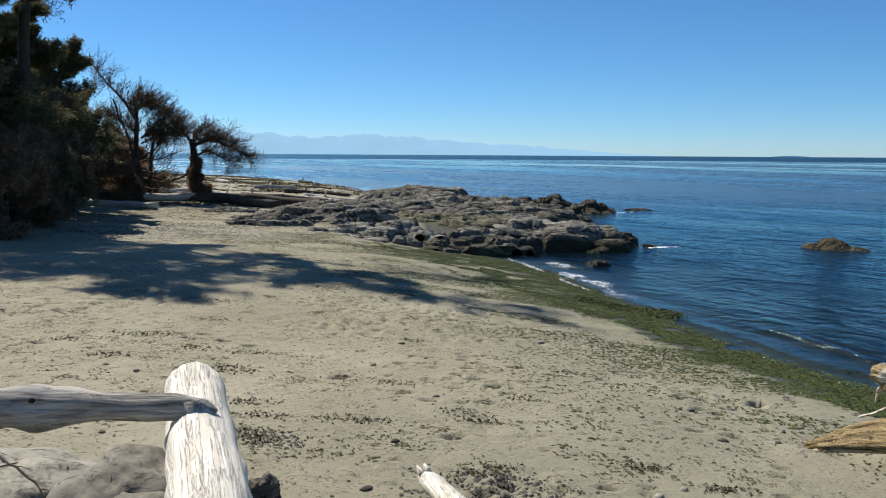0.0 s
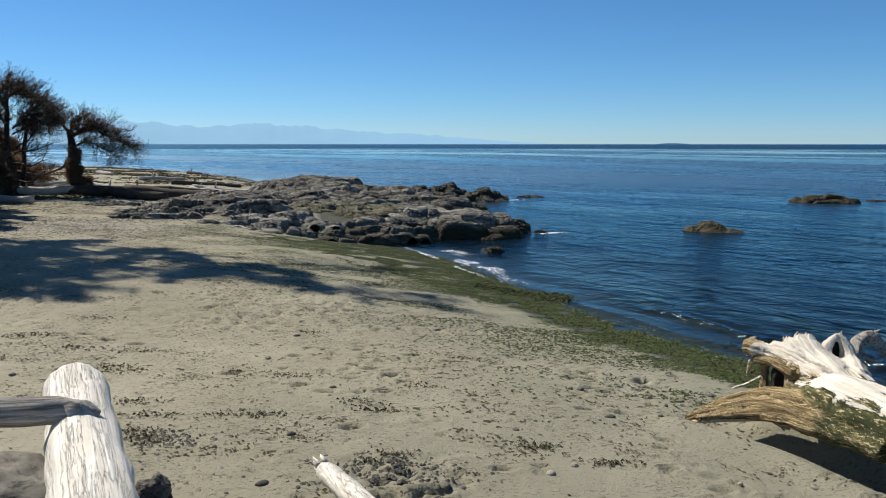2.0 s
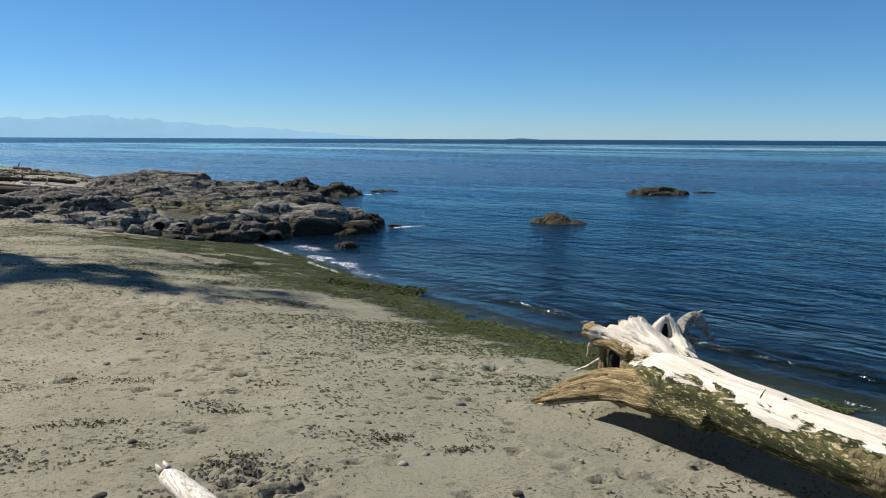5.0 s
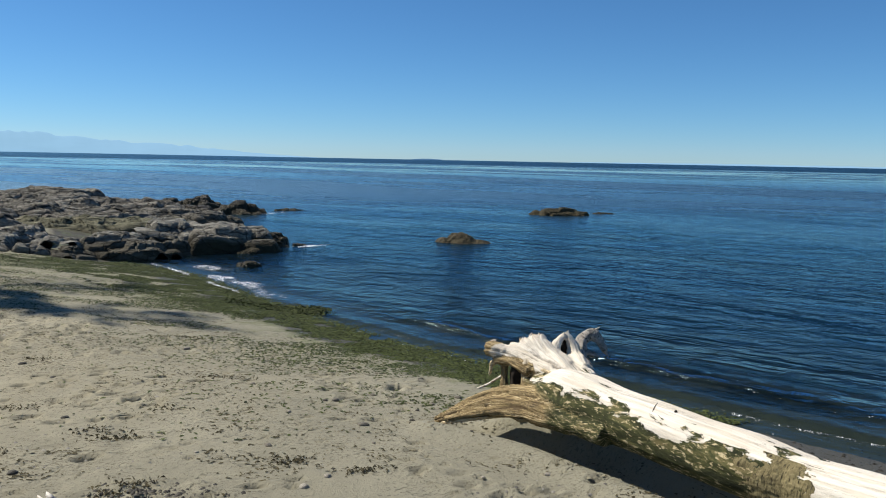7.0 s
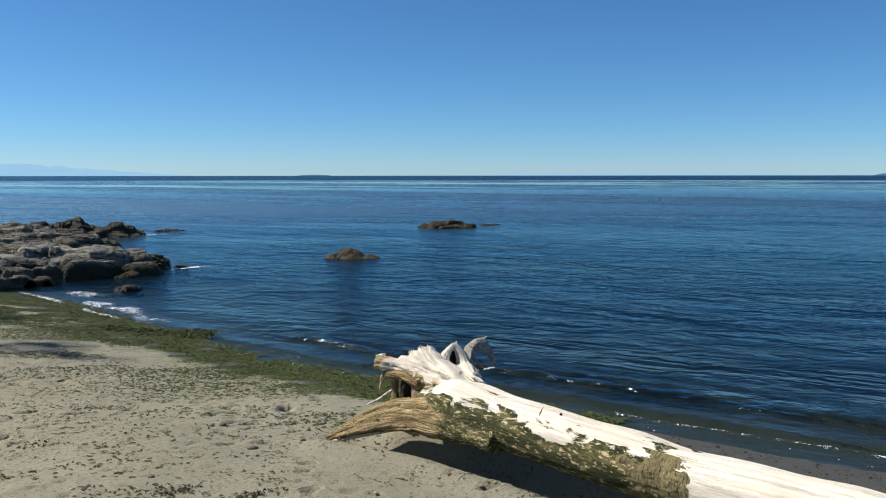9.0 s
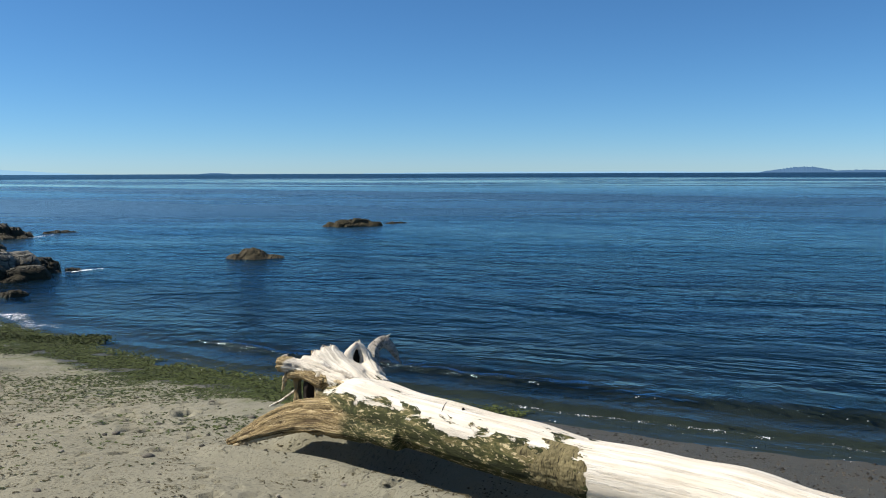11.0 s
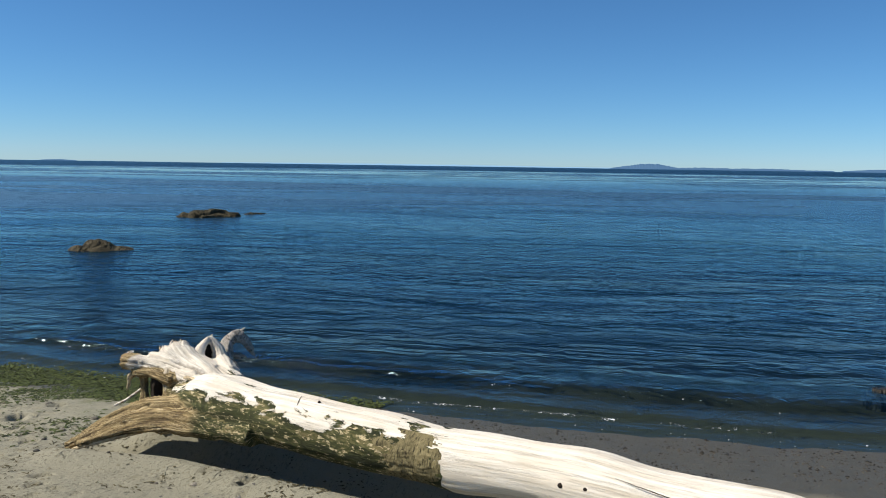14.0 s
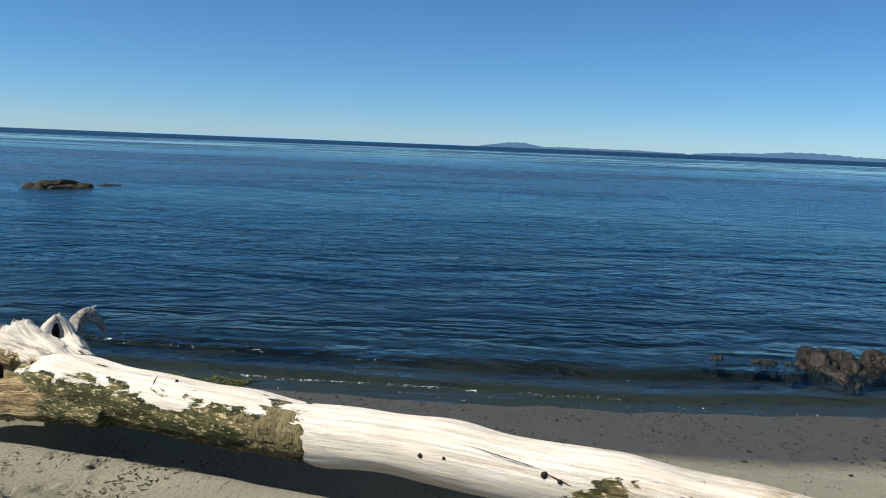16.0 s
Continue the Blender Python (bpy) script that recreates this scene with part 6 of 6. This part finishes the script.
stone_meshes = []
for k in range(5):
    bm = bmesh.new()
    bmesh.ops.create_icosphere(bm, subdivisions=2, radius=1.0)
    for q in bm.verts:
        q.co = q.co * (1 + 0.35 * noise.noise(q.co * 1.2 + Vector((k * 4.0, 0, 0))))
        q.co.z *= 0.55
    me = bpy.data.meshes.new("beach_stone")
    bm.to_mesh(me)
    bm.free()
    me.polygons.foreach_set("use_smooth", [True] * len(me.polygons))
    me.materials.append(COBBLE)
    stone_meshes.append(me)
r9 = np.random.default_rng(12)
for k in range(110):
    x, y = r9.uniform(-3.2, 3.2), 3.6 + 5.5 * r9.uniform(0, 1) ** 2.0
    if float(inland(np.array([x]), np.array([y]))[0]) < 1.2:
        continue
    ob = new("beach_stone", stone_meshes[k % 5])
    s = 0.009 + 0.024 * r9.uniform(0, 1) ** 2.5
    ob.location, ob.scale, ob.rotation_euler = (x, y, gz(x, y) + 0.15 * s), (s * r9.uniform(0.8, 1.5), s, s), (0, 0, r9.uniform(0, 6.28))
    tagged(ob, "small rounded beach stone lying on the sand", "stone", "stones on the sand")


def pebbles(name, count, where, size, label, seed, material=PEBBLE):
    r = np.random.default_rng(seed)
    x, y = where(r, count)
    z = ground_z(x, y)
    n_ = len(x)
    dirs = np.array([(0.9, 0.2, 0.0), (0.3, 0.9, 0.05), (-0.6, 0.75, 0), (-0.95, -0.1, 0), (-0.4, -0.9, 0), (0.55, -0.8, 0), (0.35, 0.1, 0.75), (-0.3, -0.1, 0.8)])
    s = size * r.uniform(0.35, 1.0, n_) ** 1.6
    verts = np.stack([x, y, z - 0.2 * s], -1)[:, None, :] + dirs[None] * s[:, None, None] * r.uniform(0.75, 1.25, (n_, 8, 1)) * np.array([1, 1, 0.8])
    o = np.arange(n_)[:, None] * 8
    tri = [(0, 1, 6), (1, 2, 6), (2, 7, 6), (2, 3, 7), (3, 4, 7), (4, 5, 7), (5, 6, 7), (5, 0, 6)]
    faces = np.concatenate([o + np.array([t]) for t in tri])
    return tagged(solid(name, verts.reshape(-1, 3), faces, material, True), label, "pebbles", kind="stuff")


def stony(r, count):
    x, y = r.uniform(-7, 6, count * 10), r.uniform(3.0, 13, count * 10)
    d = inland(x, y)
    p = smooth(0.5, 0.8, fbm(x * 0.9, y * 0.9, 3, 65)) * smooth(0.6, 2.0, d) * (0.15 + 0.85 * (1 - smooth(4.0, 6.5, y)))
    keep = r.uniform(0, 1, len(x)) < p
    return x[keep][:count], y[keep][:count]


def strand(r, count):
    """Pebbly edge of the water beyond the log and by the rocks."""
    x, y = r.uniform(0, 13, count * 8), r.uniform(-6, 19, count * 8)
    d = inland(x, y)
    p = np.exp(-((d - 0.6) / 0.8) ** 2) * smooth(0.35, 0.6, fbm(x * 1.7, y * 1.7, 3, 66)) * np.maximum(1 - smooth(4.5, 6, y), smooth(11.5, 13, y))
    keep = r.uniform(0, 1, len(x)) < p
    return x[keep][:count], y[keep][:count]


def shingle(r, count):
    a = r.normal(0, 1, (count, 2))
    x, y = -5.6 + a[:, 0] * 1.3, 18.2 + a[:, 1] * 1.3
    return x, y


def trodden(r, count):
    x, y = r.uniform(-6, 4.2, count * 12), 3.2 + 7.5 * r.uniform(0, 1, count * 12) ** 1.4
    p = smooth(0.44, 0.68, fbm(x * 1.3, y * 1.3, 4, 141)) * smooth(2.0, 3.0, inland(x, y))
    keep = r.uniform(0, 1, len(x)) < p
    return x[keep][:count], y[keep][:count]


pebbles("sand_clods", 2500, trodden, 0.022, "small clods of trodden sand", 31, DRY_SAND)
pebbles("pebbles", 2400, stony, 0.020, "small pale and dark pebbles on the sand", 5)
pebbles("strand_pebbles", 14000, strand, 0.021, "dark wet pebbles along the water's edge", 6, PEBBLE_WET)


def heaps(r, count):
    """Dark stony patches in the trodden sand."""
    c = np.array([(0.36, 4.12), (0.28, 4.22), (0.20, 4.05), (-1.10, 4.80)])[r.integers(0, 4, count)]
    return c[:, 0] + r.normal(0, 0.17, count), c[:, 1] + r.normal(0, 0.09, count)


def strand_stones(r, count):
    x, y = r.uniform(2, 9, count * 12), r.uniform(-3, 6, count * 12)
    d = inland(x, y)
    p = smooth(-0.1, 0.1, d) * (1 - smooth(1.3, 2.0, d)) * (0.25 + 0.75 * smooth(0.45, 0.65, fbm(x * 2.3, y * 2.3, 3, 166)))
    keep = r.uniform(0, 1, len(x)) < p
    return x[keep][:count], y[keep][:count]


pebbles("strand_stones", 650, strand_stones, 0.034, "scattered dark wet stones and weed bits on wet sand", 61, WEEDY)
pebbles("stony_patches", 650, heaps, 0.024, "dark stones and wrack churned up in the sand", 11, PEBBLE_WET)
pebbles("shingle_patch", 2200, shingle, 0.045, "patch of grey shingle before the rocks", 7)


def foam(name, path, width, count, seed, label):
    r = np.random.default_rng(seed)
    path = np.array(path, float)
    t = r.uniform(0, len(path) - 1.001, count)
    i = t.astype(int)
    p = path[i] * (1 - (t - i))[:, None] + path[i + 1] * (t - i)[:, None]
    p = p + r.normal(0, 1, (count, 2)) * width
    s = r.uniform(0.2, 1.0, count) ** 2 * 0.008
    z = np.maximum(beach(inland(p[:, 0], p[:, 1])), 0.0) + 0.012
    a = r.uniform(0, 6.28, (count, 7))
    k = np.arange(6) * np.pi / 3
    verts = np.zeros((count, 7, 3))
    verts[:, :6, 0] = p[:, :1] + np.cos(k) * s[:, None] * r.uniform(0.5, 1.5, (count, 6)) * 1.6
    verts[:, :6, 1] = p[:, 1:] + np.sin(k) * s[:, None] * r.uniform(0.5, 1.5, (count, 6))
    verts[:, :6, 2] = z[:, None]
    verts[:, 6] = np.stack([p[:, 0], p[:, 1], z + s * 0.5], -1)
    o = np.arange(count)[:, None] * 7
    faces = np.concatenate([o + np.array([[q, (q + 1) % 6, 6]]) for q in range(6)])
    return tagged(solid(name, verts.reshape(-1, 3), faces, FOAM, True), label, "sea foam", kind="stuff")


def lace_material():
    """Thin broken foam: bubbles in strings with holes between them."""
    m, n, l, b = nodes_of("foam_lace")
    v = coords(n, l)
    cell = n.new("ShaderNodeTexVoronoi")
    cell.feature = "DISTANCE_TO_EDGE"
    cell.inputs["Scale"].default_value = 7.0
    bent = n.new("ShaderNodeVectorMath")
    bent.operation = "ADD"
    wob = n.new("ShaderNodeTexNoise")
    l.new(v, wob.inputs["Vector"])
    wob.inputs["Scale"].default_value, wob.inputs["Detail"].default_value = 4.0, 5.0
    l.new(v, bent.inputs[0])
    l.new(wob.outputs["Color"], bent.inputs[1])
    l.new(bent.outputs[0], cell.inputs["Vector"])
    thick = math_node(n, l, "MULTIPLY", attribute(n, "thick"), 1.0)
    grain = noise_tex(n, l, v, 9.0, 6, 0.7)
    full = math_node(n, l, "SUBTRACT", math_node(n, l, "ADD", thick, math_node(n, l, "MULTIPLY", grain, 0.9)), math_node(n, l, "MULTIPLY", cell.outputs["Distance"], 3.0))
    mask = ramp(n, l, full, [(0.62, (0, 0, 0)), (0.72, (1, 1, 1))])
    b.inputs["Base Color"].default_value = (0.80, 0.82, 0.83, 1)
    b.inputs["Roughness"].default_value = 0.6
    l.new(mask, b.inputs["Alpha"])
    l.new(bump(n, l, grain, 0.6, 0.01), b.inputs["Normal"])
    return m


LACE = lace_material()


def foam_sheet(path, width, strength, seed, label):
    """A strip of foam lying on the water along a path."""
    path = np.array(path, float)
    n_, m_ = 120, 26
    t = np.linspace(0, len(path) - 1.001, n_)
    i = t.astype(int)
    c = path[i] * (1 - (t - i))[:, None] + path[i + 1] * (t - i)[:, None]
    d = np.gradient(c, axis=0)
    d /= np.linalg.norm(d, axis=1, keepdims=True)
    s_ = np.linspace(-1, 1, m_)
    wob = 1.8 * width * (fbm(t[:, None] * 2.5 + 0 * s_, 0 * t[:, None] + seed + 0 * s_, 4, seed) - 0.5)
    x = c[:, :1] - d[:, 1:] * (s_ * width + wob)
    y = c[:, 1:] + d[:, :1] * (s_ * width + wob)
    z = np.maximum(beach(inland(x, y)), 0.0) + 0.028 + 0.02 * np.exp(-(s_ / 0.4) ** 2) * fbm(x * 3, y * 3, 3, seed)
    ob = solid("sea_foam", np.stack([x, y, z], -1).reshape(-1, 3), grid_faces(n_, m_), LACE)
    at = ob.data.attributes.new("thick", "FLOAT", "POINT")
    fall = np.sin(np.pi * np.linspace(0, 1, n_)) ** 0.5
    at.data.foreach_set("value", (strength * fall[:, None] * (1 - s_ ** 2) ** 0.7 * (0.25 + 1.0 * smooth(0.36, 0.62, fbm(x * 1.3, y * 1.3, 3, seed + 5)))).astype(np.float32).ravel())
    return tagged(ob, label, "sea foam", kind="stuff")


foam_sheet([(2.75, 18.9), (2.50, 17.6), (2.55, 16.2), (2.75, 14.8), (2.95, 13.6), (3.2, 12.4)], 0.30, 0.42, 3, "white lacy foam where a ripple breaks before the rocks")
foam_sheet([(1.3, 18.6), (1.75, 17.3), (2.05, 16.0), (2.45, 14.2), (2.75, 13.0)], 0.10, 0.36, 5, "thin foam line along the pebbly water's edge")
foam_sheet([(5.0, 20.2), (5.6, 20.35), (6.3, 20.5)], 0.16, 0.6, 6, "white foam at the rock's foot")
foam_sheet([(4.9, 35.7), (5.6, 34.6), (5.5, 32.9)], 0.22, 0.6, 7, "white foam between the outer rocks")
foam_sheet([(6.9, 32.6), (7.6, 32.9), (8.4, 33.6)], 0.20, 0.55, 8, "white foam behind the outer rocks")
foam_sheet([(3.3, 11.4), (3.95, 9.6), (4.55, 8.1), (5.7, 5.4), (6.7, 3.3), (7.6, 1.6), (8.5, 0.2)], 0.07, 0.19, 9, "thin foam line along the water's edge")
# sun sparkles on the breaking ripple, put in as small white bits
foam("foam_and_glint_flecks", [(4.4, 10.9), (5.2, 8.9), (6.1, 7.2), (7.0, 5.2), (7.9, 3.3), (8.7, 2.0)], 0.16, 260, 4, "small white flecks standing in for sparkles on a breaking ripple")
foam("foam_and_glint_flecks", [(2.65, 13.2), (3.3, 10.9), (3.9, 9.1), (4.5, 7.75), (5.6, 5.1), (6.6, 3.0), (7.5, 1.4), (8.3, 0.1)], 0.06, 110, 3, "small white flecks along the water's edge")
